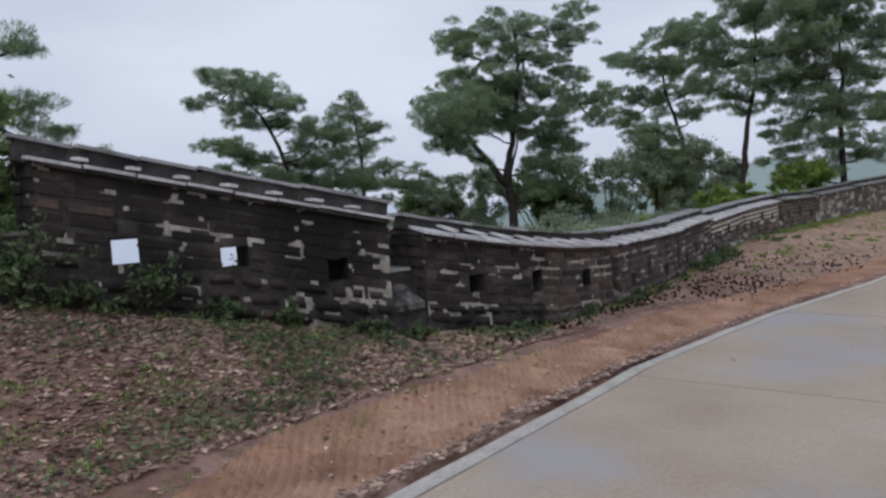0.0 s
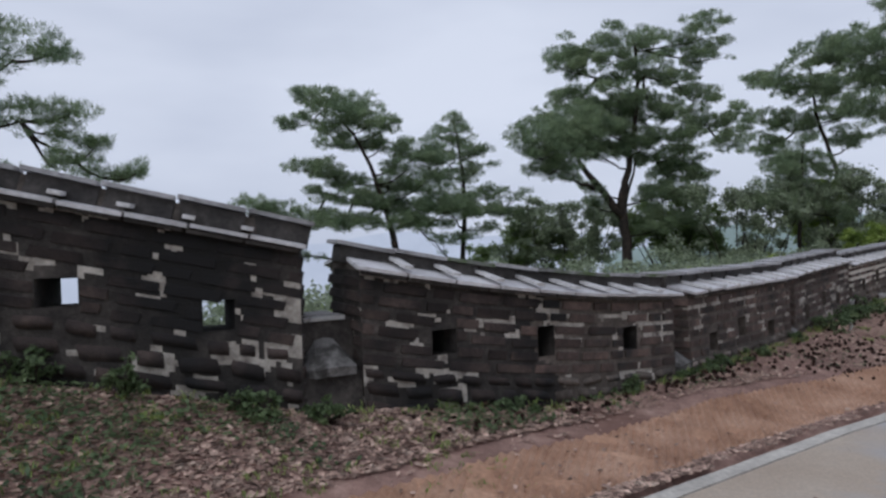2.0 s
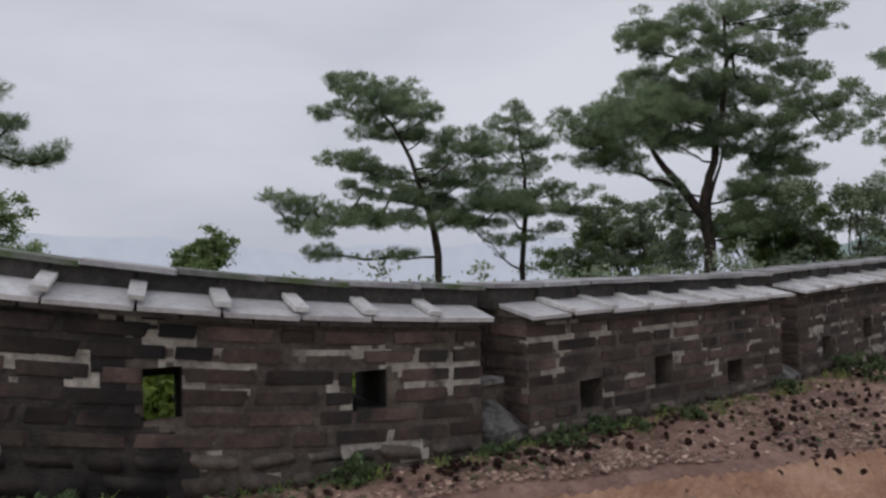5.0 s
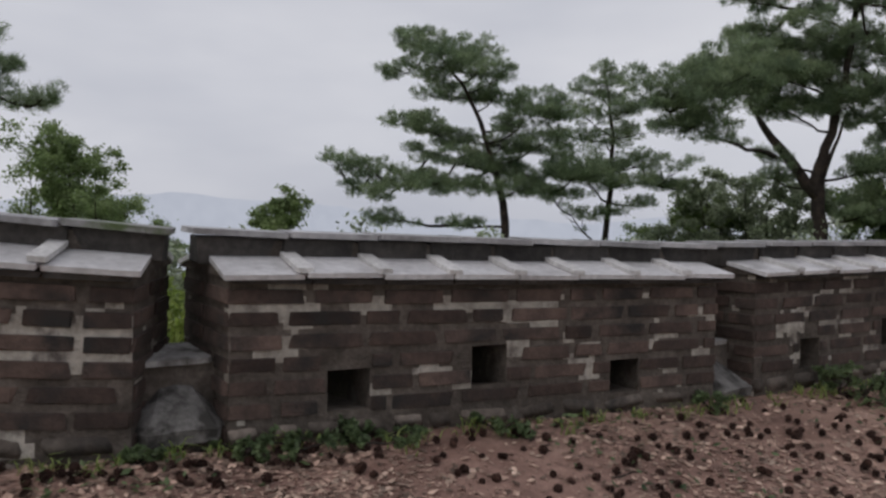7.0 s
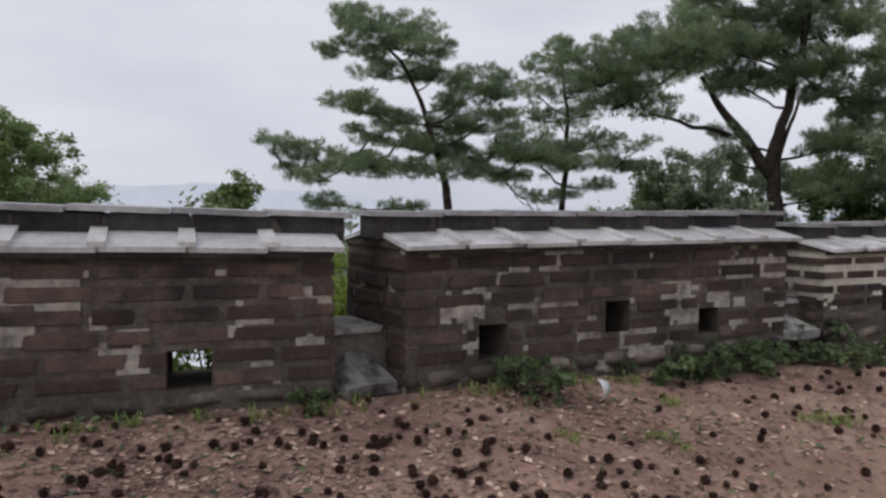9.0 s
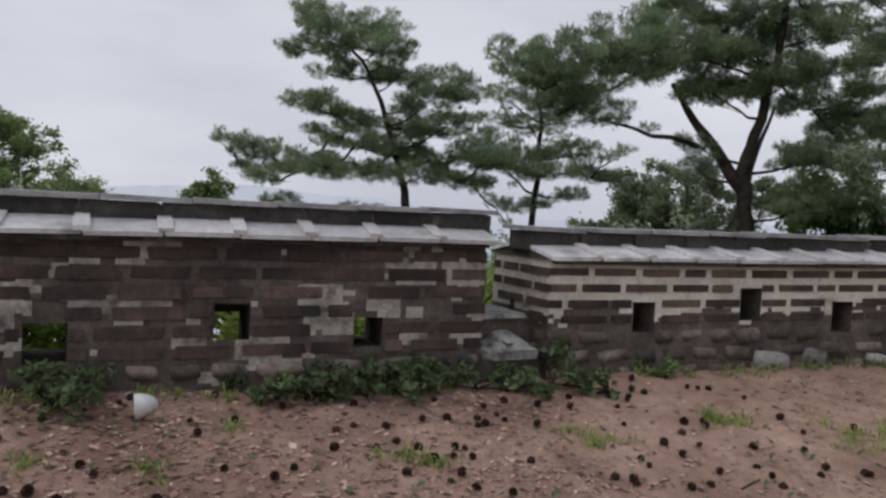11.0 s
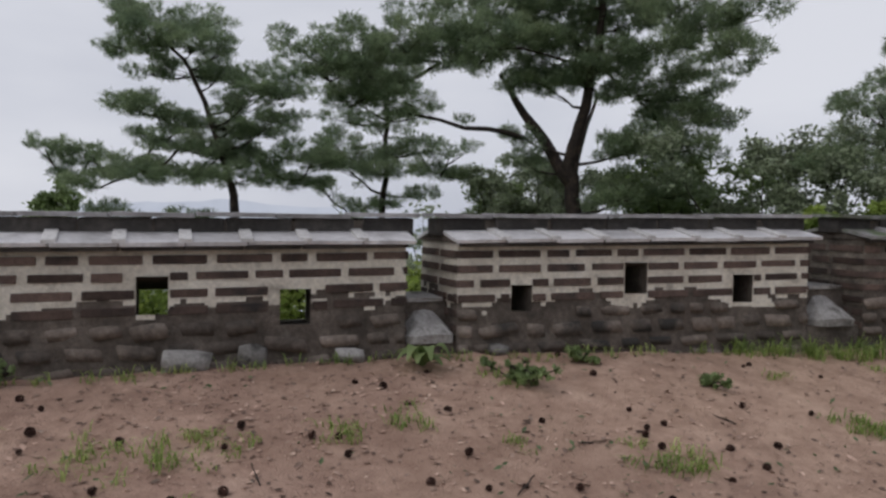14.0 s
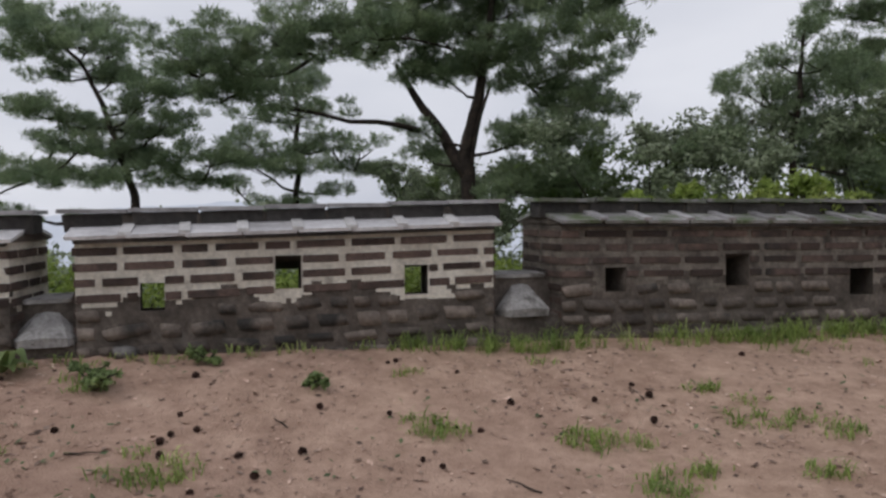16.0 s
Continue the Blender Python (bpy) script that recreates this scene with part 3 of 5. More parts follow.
def build_core(run, n, parent):
    """The mortared body with its loopholes, front, back, ends and top."""
    d, holes = run.d, run.d["holes"]
    # how far each loophole moves along the wall on its way through
    shift = [(d["bore"][i] - run.splay(0.5 * (h[0] + h[1]))) * THICK if "bore" in d else 0.0 for i, h in enumerate(holes)]
    bored = [holes, [(a + k, b + k, lo, hi) for (a, b, lo, hi), k in zip(holes, shift)]]

    def columns(side):
        edges = sorted({0.0, run.length} | {v for h in bored[side] for v in h[:2]})
        out = []
        for a, b in zip(edges, edges[1:]):
            k = max(1, round((b - a) / (0.12 if side else 0.042)))
            out += [a + (b - a) * i / k for i in range(k)]
        return out + [run.length]
    verts, faces, idx = [], [], []

    def quad(p, m, u=0.0):
        o = len(verts)
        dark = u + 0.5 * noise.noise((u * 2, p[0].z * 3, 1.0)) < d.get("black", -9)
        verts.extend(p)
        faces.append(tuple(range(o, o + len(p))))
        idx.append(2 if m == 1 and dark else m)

    for side in (0, 1):
        w = 0.0 if side == 0 else THICK
        rows = 12 if side else 36
        cols = columns(side)
        for u0, u1 in zip(cols, cols[1:]):
            um = 0.5 * (u0 + u1)
            which = next((i for i, h in enumerate(bored[side]) if h[0] - 1e-6 <= u0 and u1 <= h[1] + 1e-6), None)
            hole = None if which is None else holes[which]
            zb, zt = run.base(um) - 0.35, run.eave(um) + 0.02
            cells = []
            if hole:
                lo, hi = hole[2], hole[3]
                if side:
                    lo, hi = lo - fall(d, hole), hi - fall(d, hole)
                cells += [("abs", zb, lo, rows * 3 // 5), ("abs", hi, zt, rows // 3)]
            else:
                cells += [("abs", zb, zt, rows)]
            for _, z0, z1, k in cells:
                for i in range(k):
                    pts = []
                    for (u, j) in ((u0, i), (u1, i), (u1, i + 1), (u0, i + 1)):
                        b_, t_ = run.base(u) - 0.35, run.eave(u) + 0.02
                        lo_ = b_ if z0 == zb else z0
                        hi_ = t_ if z1 == zt else z1
                        z = lo_ + (hi_ - lo_) * j / k
                        edge = u in (0.0, run.length) or (hole and j in (0, k))
                        dw = 0 if edge else 0.007 * noise.noise((u * 6, z * 9, n * 3.0))
                        lean = 0.03 * (1 - (z - run.base(u)) / max(run.eave(u) - run.base(u), 0.1))
                        pts.append(run.at(u, w + (dw - lean if side == 0 else lean - dw), z))
                    zc = z0 + (z1 - z0) * (i + 0.5) / k
                    f = (zc - run.base(um)) / (run.eave(um) - run.base(um))
                    quad(pts if side == 0 else pts[::-1], 0 if clean(n, d, um, f, zc) else 1, um)
    for (a, b, lo, hi), along in zip(holes, shift):
        drop = fall(d, (a, b, lo, hi))
        c = lambda u, w, z: run.at(u + (along if w > 0.1 else 0), w, z - (drop if w > 0.1 else 0))
        k = 0.02
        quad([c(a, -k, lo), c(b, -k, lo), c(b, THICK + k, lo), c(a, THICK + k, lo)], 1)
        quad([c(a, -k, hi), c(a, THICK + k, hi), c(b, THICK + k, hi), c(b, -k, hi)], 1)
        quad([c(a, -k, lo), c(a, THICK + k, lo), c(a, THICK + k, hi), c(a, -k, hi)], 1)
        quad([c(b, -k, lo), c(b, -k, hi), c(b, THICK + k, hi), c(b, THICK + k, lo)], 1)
    rows = 30
    for u in (0.0, run.length):
        k = 12
        for i in range(rows):
            for j in range(k):
                pts = []
                for jj, ii in ((j, i), (j + 1, i), (j + 1, i + 1), (j, i + 1)):
                    z = run.base(u) - 0.35 + (run.eave(u) + 0.37 - run.base(u)) * ii / rows
                    lean = 0.03 * (1 - (z - run.base(u)) / max(run.eave(u) - run.base(u), 0.1))
                    pts.append(run.at(u, -lean + (THICK + 2 * lean) * jj / k, z))
                zc = run.base(u) - 0.35 + (run.eave(u) + 0.37 - run.base(u)) * (i + 0.5) / rows
                f = (zc - run.base(u)) / (run.eave(u) - run.base(u))
                quad(pts if u else pts[::-1], 0 if clean(n, d, u + j * 0.067 + 9, f, zc) else 1, u)
    k = 12
    for i in range(k):
        u0, u1 = run.length * i / k, run.length * (i + 1) / k
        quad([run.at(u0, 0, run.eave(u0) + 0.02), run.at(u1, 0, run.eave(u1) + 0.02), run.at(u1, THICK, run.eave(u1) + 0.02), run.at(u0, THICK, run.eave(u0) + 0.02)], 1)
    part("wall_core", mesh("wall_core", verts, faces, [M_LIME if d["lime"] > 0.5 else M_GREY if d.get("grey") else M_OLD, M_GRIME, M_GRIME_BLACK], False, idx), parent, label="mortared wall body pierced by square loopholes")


def free(run, u0, u1, z0, z1, gap=0.012):
    return all(u1 < a - gap or u0 > b + gap or z1 < lo - gap or z0 > hi + gap for a, b, lo, hi in run.d["holes"])


def lay_bricks(run, n, parent):
    """Courses of brick above, rubble below, on the front and on both ends."""
    rng = random.Random(100 + n)
    far = n in (0, 8, 9, 10, 11)
    pitch = 0.122
    tall = run.eave(0) - run.base(0)
    courses = int(max(run.eave(u) - run.base(u) for u in (0, run.length / 2, run.length)) / pitch) + 1
    split = 4 if run.d["lime"] > 0.5 or run.d.get("grey") else 6
    tight = 1.0 if run.d["lime"] > 0.5 or run.d.get("grey") else 1.28
    plain = REGULAR if tight == 1.0 else BRICKS
    edge = run.d.get("black", -9)
    if far:
        return
    for c in range(courses):
        off = rng.uniform(-0.3, 0.0)
        u = off
        while u < run.length:
            ln = rng.choice((0.34, 0.37, 0.37, 0.40, 0.40, 0.20, 0.34))
            gap = rng.uniform(0.045, 0.065)
            u0, u1 = max(u, 0.01), min(u + ln, run.length - 0.01)
            u += ln + gap
            if u1 - u0 < 0.06:
                continue
            um = 0.5 * (u0 + u1)
            z1 = run.eave(um) - 0.05 - c * pitch
            z0 = z1 - rng.uniform(0.054, 0.064) * tight
            if c >= split:
                continue
            if z0 < run.base(um) - 0.08:
                continue
            pieces = [(u0, u1)]
            for a, b, lo, hi in run.d["holes"]:
                if z1 > lo - 0.012 and z0 < hi + 0.012:
                    nxt = []
                    for p0, p1 in pieces:
                        if p1 < a - 0.012 or p0 > b + 0.012:
                            nxt.append((p0, p1))
                        else:
                            nxt += [q for q in ((p0, a - 0.012), (b + 0.012, p1)) if q[1] - q[0] > 0.06]
                    pieces = nxt
            for p0, p1 in pieces:
                um = 0.5 * (p0 + p1)
                if rng.random() < 0.3 and any((b - a) * (hi - lo) < 0.06 and a < um < b and lo < 0.5 * (z0 + z1) < hi for a, b, lo, hi in PATCHES.get(n, ())):
                    continue
                lean = 0.03 * (1 - (0.5 * (z0 + z1) - run.base(um)) / tall)
                m = run.matrix(um, 0.045 - lean - rng.uniform(0.008, 0.016), 0.5 * (z0 + z1)) @ Matrix.Diagonal((p1 - p0, 0.09, z1 - z0, 1))
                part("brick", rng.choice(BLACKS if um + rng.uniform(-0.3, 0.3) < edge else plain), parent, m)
        for end in (0.0, run.length):
            z1 = run.eave(end) - 0.05 - c * pitch
            z0 = z1 - 0.060 * tight
            if z0 < run.base(end) - 0.05:
                continue
            w = rng.uniform(-0.1, 0.02)
            while w < THICK:
                ln = rng.choice((0.2, 0.34, 0.37))
                w0, w1 = max(w, -0.01), min(w + ln, THICK)
                w += ln + 0.04
                if w1 - w0 < 0.07:
                    continue
                push = 0.045 - rng.uniform(0.006, 0.016)
                m = run.matrix(end + (push if end == 0 else -push), 0.5 * (w0 + w1), 0.5 * (z0 + z1)) @ pose(0, 0, 0, 0, 0, 11 if end == 0 else -11) @ Matrix.Diagonal((0.1, w1 - w0, z1 - z0, 1))
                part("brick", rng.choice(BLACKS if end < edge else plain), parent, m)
    # rubble below the brick courses
    u = 0.0
    row = 0
    zr = 0.0
    while True:
        h = rng.uniform(0.10, 0.15)
        u = rng.uniform(-0.1, 0.0)
        some = False
        while u < run.length:
            ln = rng.uniform(0.14, 0.40)
            u0, u1 = max(u, 0.0), min(u + ln, run.length)
            u += ln + rng.uniform(0.02, 0.05)
            um = 0.5 * (u0 + u1)
            z1 = run.eave(um) - 0.04 - split * pitch - zr
            hh = h * rng.uniform(0.75, 1.0)
            z0 = z1 - hh
            if z1 < run.base(um) - 0.02 or u1 - u0 < 0.08:
                continue
            some = True
            if not free(run, u0, u1, z0, z1, 0.0):
                continue
            lean = 0.03 * (1 - (0.5 * (z0 + z1) - run.base(um)) / tall)
            m = run.matrix(um, 0.062 - lean - rng.uniform(0.0, 0.024), 0.5 * (z0 + z1)) @ Matrix.Diagonal((u1 - u0, 0.16, hh, 1)) @ pose(0, 0, 0, 0, rng.uniform(-5, 5), 0)
            part("stone", rng.choice(DIM_STONES if um < edge else STONES), parent, m)
        zr += h + 0.012
        if not some or zr > 1.2:
            break


def build_roof(run, n, parent):
    """Sloping tiles with raised joints on both sides, a ridge course and stepped cap slabs."""
    rng = random.Random(300 + n)
    over, ends = 0.10, 0.05
    rise, crest = run.d.get("rise", 0.06), 0.06
    pale, mossy = 1 <= n <= 6, n >= 7
    half = THICK / 2
    run_w = half + over - 0.13
    slope = math.atan2(rise, run_w)
    k = max(6, round((run.length + 2 * ends) / (0.45 if n < 3 else 0.415)))
    step = (run.length + 2 * ends) / k
    for side in (0, 1):
        for i in range(k):
            u = -ends + step * (i + 0.5)
            ze = run.eave(u)
            jitter = rng.uniform(-0.005, 0.005)
            wmid = -over + run_w / 2
            w, t = (wmid, slope) if side == 0 else (THICK - wmid, -slope)
            long_ = math.hypot(run_w, rise) + 0.02
            m = run.matrix(u, w, ze + 0.035 + rise / 2 + jitter, t + rng.uniform(-0.015, 0.015), True)
            part("roof_tile", rng.choice(PALES if pale else MOSSES if mossy else SLABS), parent, m @ Matrix.Diagonal((step * 0.985, long_, 0.030, 1)))
            if i < k - 1:
                m2 = run.matrix(u + step / 2 + rng.uniform(-0.01, 0.01), w, ze + 0.035 + rise / 2 + (0.014 if rise < 0.03 else 0.026), t, True)
                part("joint_ridge", rng.choice(STRIPS if pale else DULLS), parent, m2 @ pose(0, 0, 0, 0, 0, rng.uniform(-2, 2)) @ Matrix.Diagonal((0.09, long_ * 1.01, 0.03, 1)))
    # soffit course under the eaves
    kk = max(6, round(run.length / 0.4))
    for side in (0, 1):
        for i in range(kk):
            u = run.length * (i + 0.5) / kk
            w = -0.015 if side == 0 else THICK + 0.015
            part("eave_brick", rng.choice(RIDGES), parent, run.matrix(u, w, run.eave(u) + 0.0) @ Matrix.Diagonal((run.length / kk * 0.98, 0.12, 0.03, 1)))
    r = max(6, round((run.length + 0.06) / 0.46))
    rs = (run.length + 0.16) / r
    for i in range(r):
        u = -0.08 + rs * (i + 0.5)
        z = run.eave(u) + 0.035 + crest
        deep = 0.15 + crest - rise
        part("ridge_brick", rng.choice(RIDGES), parent, run.matrix(u, half, z + 0.12 - deep / 2, 0.0, True) @ Matrix.Diagonal((rs * 0.985, 0.25, deep, 1)))
    # body under the tiles, closed by the gable ends
    verts, faces = [], []
    q = 10
    for i in range(q + 1):
        u = -0.02 + (run.length + 0.04) * i / q
        z = run.eave(u)
        for w, dz in ((-over + 0.04, 0.012), (THICK + over - 0.04, 0.012), (half + 0.11, rise + 0.03), (half + 0.11, crest + 0.14), (half - 0.11, crest + 0.14), (half - 0.11, rise + 0.03)):
            verts.append(run.at(u, w, z + dz))
    for i in range(q):
        for j in range(6):
            a, b = i * 6 + j, i * 6 + (j + 1) % 6
            faces.append((a, b, b + 6, a + 6))
    faces += [(5, 4, 3, 2, 1, 0), tuple(q * 6 + j for j in range(6))]
    part("roof_bed", mesh("roof_bed", verts, faces, M_GRIME), parent)
    c = max(5, round((run.length + 0.12) / 0.52))
    cs = (run.length + 0.22) / c
    for i in range(c):
        u = -0.11 + cs * (i + 0.5)
        z = run.eave(u) + 0.035 + crest + 0.118
        m = run.matrix(u, half + rng.uniform(-0.008, 0.008), z + 0.022 + rng.uniform(-0.004, 0.006), 0.0, True) @ pose(0, 0, 0, 0, rng.uniform(0.3, 1.4), rng.uniform(-0.6, 0.6))
        part("ridge_cap", rng.choice(MOSSY_CAPS if mossy or (n == 2 and rng.random() < 0.5) else CAPS), parent, m @ Matrix.Diagonal((cs * 1.02, 0.37, 0.034, 1)))


# height over the ground of the sill, and of the top and the foot of the splash stone, by gap
GAPS = {1: (0.62, 0.45, 0.25), 2: (0.76, 0.58, 0.36), 3: (0.46, 0.31, 0.12), 4: (0.40, 0.25, 0.07), 5: (0.47, 0.34, 0.22), 6: (0.45, 0.34, 0.155), 7: (0.63, 0.53, 0.32)}


def build_gap(r0, r1, n, parent):
    """Sill between two stretches on a stepped footing, with a hipped splash stone in front."""
    a, b = r0.at(r0.length, 0, 0), r1.at(0, 0, 0)
    zb = 0.5 * (r0.base(r0.length) + r1.base(0))
    mid = (a + b) / 2
    d = (b - a).normalized()
    wide = (b - a).length
    inn = Vector((-d.y, d.x, 0))
    m = Matrix((d, inn, Vector((0, 0, 1)))).transposed().to_4x4()
    m.translation = (mid.x, mid.y, zb)
    sill, hi, lo = GAPS.get(n, (0.5, 0.38, 0.2))
    verts, w = [], wide / 2 + 0.04
    for x in (-w, w):
        for y, z in ((-0.02, -0.3), (0.01, lo - 0.05), (0.17, lo - 0.03), (0.20, sill - 0.03), (THICK - 0.02, sill - 0.04), (THICK, -0.3)):
            verts.append((x, y, z))
    faces = [(0, 1, 2, 3, 4, 5), (11, 10, 9, 8, 7, 6)] + [(i, i + 6, (i + 1) % 6 + 6, (i + 1) % 6) for i in range(6)]
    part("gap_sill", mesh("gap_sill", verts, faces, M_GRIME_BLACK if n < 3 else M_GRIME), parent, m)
    slab = worn_block("sill_slab", M_CUT, 80 + n, wear=0.03, cut=0.05)
    part("sill_slab", slab, parent, m @ Matrix.Translation((0, 0.42, sill - 0.015)) @ Matrix.Diagonal((wide * 0.8, 0.5, 0.035, 1)), "pale worn sill slab")
    # narrow above, flaring to a broad foot, the front and the two cheeks dressed
    w1, w2, w0 = 0.08, 0.13 + wide * 0.08, min(wide / 2 + 0.05, 0.26)
    verts = [(-w1, 0.19, hi), (w1, 0.19, hi), (-w2, -0.07, lo + 0.015), (w2, -0.07, lo + 0.015), (-w0, 0.12, lo), (w0, 0.12, lo),
             (-w2, -0.06, lo - 0.05), (w2, -0.06, lo - 0.05), (-w0, 0.13, lo - 0.05), (w0, 0.13, lo - 0.05), (0, 0.19, hi + 0.012), (0.01, -0.08, lo + 0.03)]
    faces = [(0, 2, 11, 10), (10, 11, 3, 1), (0, 4, 2), (1, 3, 5), (2, 6, 7, 3, 11), (4, 8, 6, 2), (3, 7, 9, 5), (0, 10, 1, 5, 9, 8, 4), (6, 8, 9, 7)]
    if n == 1:
        return
    part("splash_stone", mesh("splash_stone", verts, faces, M_CUT_DARK if n < 5 else M_CUT), parent, m, "pale hipped granite splash stone")


def build_wall():
    runs = [Run(d) for d in SEGMENTS]
    parents = []
    for n, run in enumerate(runs):
        c = run.at(run.length / 2, THICK / 2, 0)
        lime = run.d["lime"]
        text = ("brick parapet stretch with broad white lime joints above dark rubble" if lime > 0.5 else
                "soot-dark weathered brick parapet with scraps of pale lime")
        p = tagged(empty("parapet_wall"), text + (", three loopholes" if run.d["holes"] else ", far off"), "wall", "parapet stretches")
        parents.append(p)
        build_core(run, n, p)
        build_roof(run, n, p)
        if n > 0:
            build_gap(runs[n - 1], run, n, p)
    return runs, parents


# ---------------------------------------------------------------- trees and plants
def tuft_cloud(centres, ups, count, length, width, rng, spread=0.9):
    """Needle tufts: thin blades fanning out from each centre."""
    n = len(centres)
    c = np.repeat(centres, count, 0)
    up = np.repeat(ups, count, 0)
    d = rng.normal(size=(n * count, 3)) * spread + up
    d /= np.linalg.norm(d, axis=1)[:, None]
    side = np.cross(d, rng.normal(size=(n * count, 3)))
    side /= np.linalg.norm(side, axis=1)[:, None] + 1e-9
    ln = length * rng.uniform(0.6, 1.2, (n * count, 1))
    c = c + rng.normal(size=c.shape) * length * 0.25
    tip = c + d * ln
    return np.stack([c - side * width, c + side * width, tip], 1)


def leaf_cloud(centres, normals, size, rng):
    """Small leaves, two triangles each, as loose faces."""
    n = len(centres)
    d = rng.normal(size=(n, 3))
    d -= normals * (d * normals).sum(1)[:, None]
    d /= np.linalg.norm(d, axis=1)[:, None] + 1e-9
    e = np.cross(normals, d)
    s = size * rng.uniform(0.6, 1.3, (n, 1))
    a, b = centres - d * s, centres + d * s
    l, r = centres + e * s * 0.5, centres - e * s * 0.5
    return np.concatenate([np.stack([a, l, b], 1), np.stack([a, b, r], 1)], 0)


def unit_rows(v):
    return v / (np.linalg.norm(v, axis=1)[:, None] + 1e-9)


def bend(p0, p1, seed, k=6, sway=0.12):
    p0, p1 = Vector(p0), Vector(p1)
    ln = (p1 - p0).length
    out = []
    for i in range(k + 1):
        t = i / k
        w = math.sin(math.pi * t) * sway * ln
        j = Vector((noise.noise((t * 2.1, seed, 0)), noise.noise((t * 2.1, seed, 9)), 0.6 * noise.noise((t * 2.1, seed, 17))))
        out.append(p0.lerp(p1, t) + j * w)
    return out


def pine(name, at, trunk, pads, label, seed, facing, density=1.0, radius=0.17, needle=0.15, blade=0.011):
    """A red pine: trunk through the given (across, away, height) knots, a limb to each pad of needles.
    pads: (across, height, half width, half height); across is to the right as seen along `facing` degrees."""
    rng = np.random.default_rng(seed)
    rr = random.Random(seed)
    root = tagged(empty(name, at, facing), label, "tree")
    k0 = -at[2]
    knots = [Vector((x, y, 0 if z is None else z + k0)) for x, y, z in trunk]
    path = []
    for a, b in zip(knots, knots[1:]):
        path += bend(a, b, seed + len(path), 4, 0.10)[:-1]
    path.append(knots[-1])
    rad = [max(0.03, radius * (1 - 0.82 * i / (len(path) - 1))) for i in range(len(path))]
    part("trunk", mesh("trunk", *tube(path, rad, 9), M_BARK, True), root)
    twigs, blades, placed = [], [], []
    order = sorted(range(len(pads)), key=lambda i: abs(pads[i][0]))
    for i in order:
        ax, up, hw, hh, *off = pads[i]
        up += k0
        away = rr.uniform(-1, 1) * min(1.6, 0.9 * hw) if not off else off[0]
        c = Vector((ax, away, up))
        # a limb leaves the trunk a little below its pad, or carries on from a pad nearer the trunk
        best = min(range(len(path)), key=lambda j: abs(path[j].z - (up - 0.35 - 0.26 * abs(ax - path[j].x))))
        start = path[best]
        near = [p for p in placed if p.x * ax > 0 and abs(p.x) < abs(ax) - 0.4 and abs(p.z - up) < 0.95]
        if near and abs(ax) > 1.2:
            start = min(near, key=lambda p: (p - c).length)
        end = c - Vector((0, 0, hh * 0.5))
        placed.append(end)
        mid = start.lerp(end, 0.5) - Vector((0, 0, 0.3 * abs(end.z - start.z) + 0.05))
        sway = bend((0, 0, 0), end - start, seed + i * 3.1, 6, 0.14)
        lp = [start * (1 - t) ** 2 + mid * 2 * t * (1 - t) + end * t * t + sway[j] - (end - start) * t for j, t in enumerate([k / 6 for k in range(7)])]
        r0 = min(rad[best] * 0.5, 0.028 + 0.015 * (c - start).length)
        part("limb", mesh("limb", *tube(lp, [max(0.012, r0 * (1 - 0.7 * j / 6)) for j in range(7)], 6), M_BARK, True), root)
        for j in range(3 + int(hw * 3)):
            tip = c + Vector((rr.uniform(-1, 1) * hw, rr.uniform(-1, 1) * hw * 0.8, rr.uniform(-0.4, 0.3) * hh))
            twigs.append(tube(bend(lp[rr.choice((3, 4, 5))], tip, seed + i + j * 0.7, 4, 0.1), [0.016, 0.012, 0.009, 0.006, 0.004], 4))
        # lobes of needles, flat below and ragged above
        for j in range(max(8, int(22 * hw * (0.6 + hh)))):
            ang, rd = rr.uniform(0, 2 * math.pi), math.sqrt(rr.random())
            if j % 6 == 5:
                g = lp[rr.choice((3, 4, 5))]
                cc = np.array([g.x + rr.uniform(-0.3, 0.3), g.y + rr.uniform(-0.3, 0.3), g.z + rr.uniform(0.0, 0.35)])
            else:
                cc = np.array([c.x + math.cos(ang) * rd * hw, c.y + math.sin(ang) * rd * hw * 0.9,
                               c.z + hh * rr.uniform(-1.0, 1.2) * (1.25 - 0.65 * rd) + 0.14 * hw * rd * rr.uniform(-1, 1)])
            sub = rr.uniform(0.10, 0.28) * (0.75 + 0.25 * hw)
            nt = int(52 * density * (sub / 0.27) ** 1.6)
            v = unit_rows(rng.normal(size=(nt, 3)))
            v[:, 2] = v[:, 2] * 0.8 + 0.1
            pts = cc + v * np.array([sub * 1.4, sub * 1.4, sub * 0.75]) * rng.uniform(0.3, 1.0, (nt, 1)) ** 0.5
            ups = v * 0.9 + np.array([0, 0, 0.6])
            blades.append(tuft_cloud(pts, ups, 7, needle, blade, rng, 0.7))
    tagged(part("branchwork", mesh("branchwork", *join(twigs), M_BARK, True), root), kind="stuff")
    part("crown", triangles("crown", np.concatenate(blades), M_NEEDLE), root)
    return root


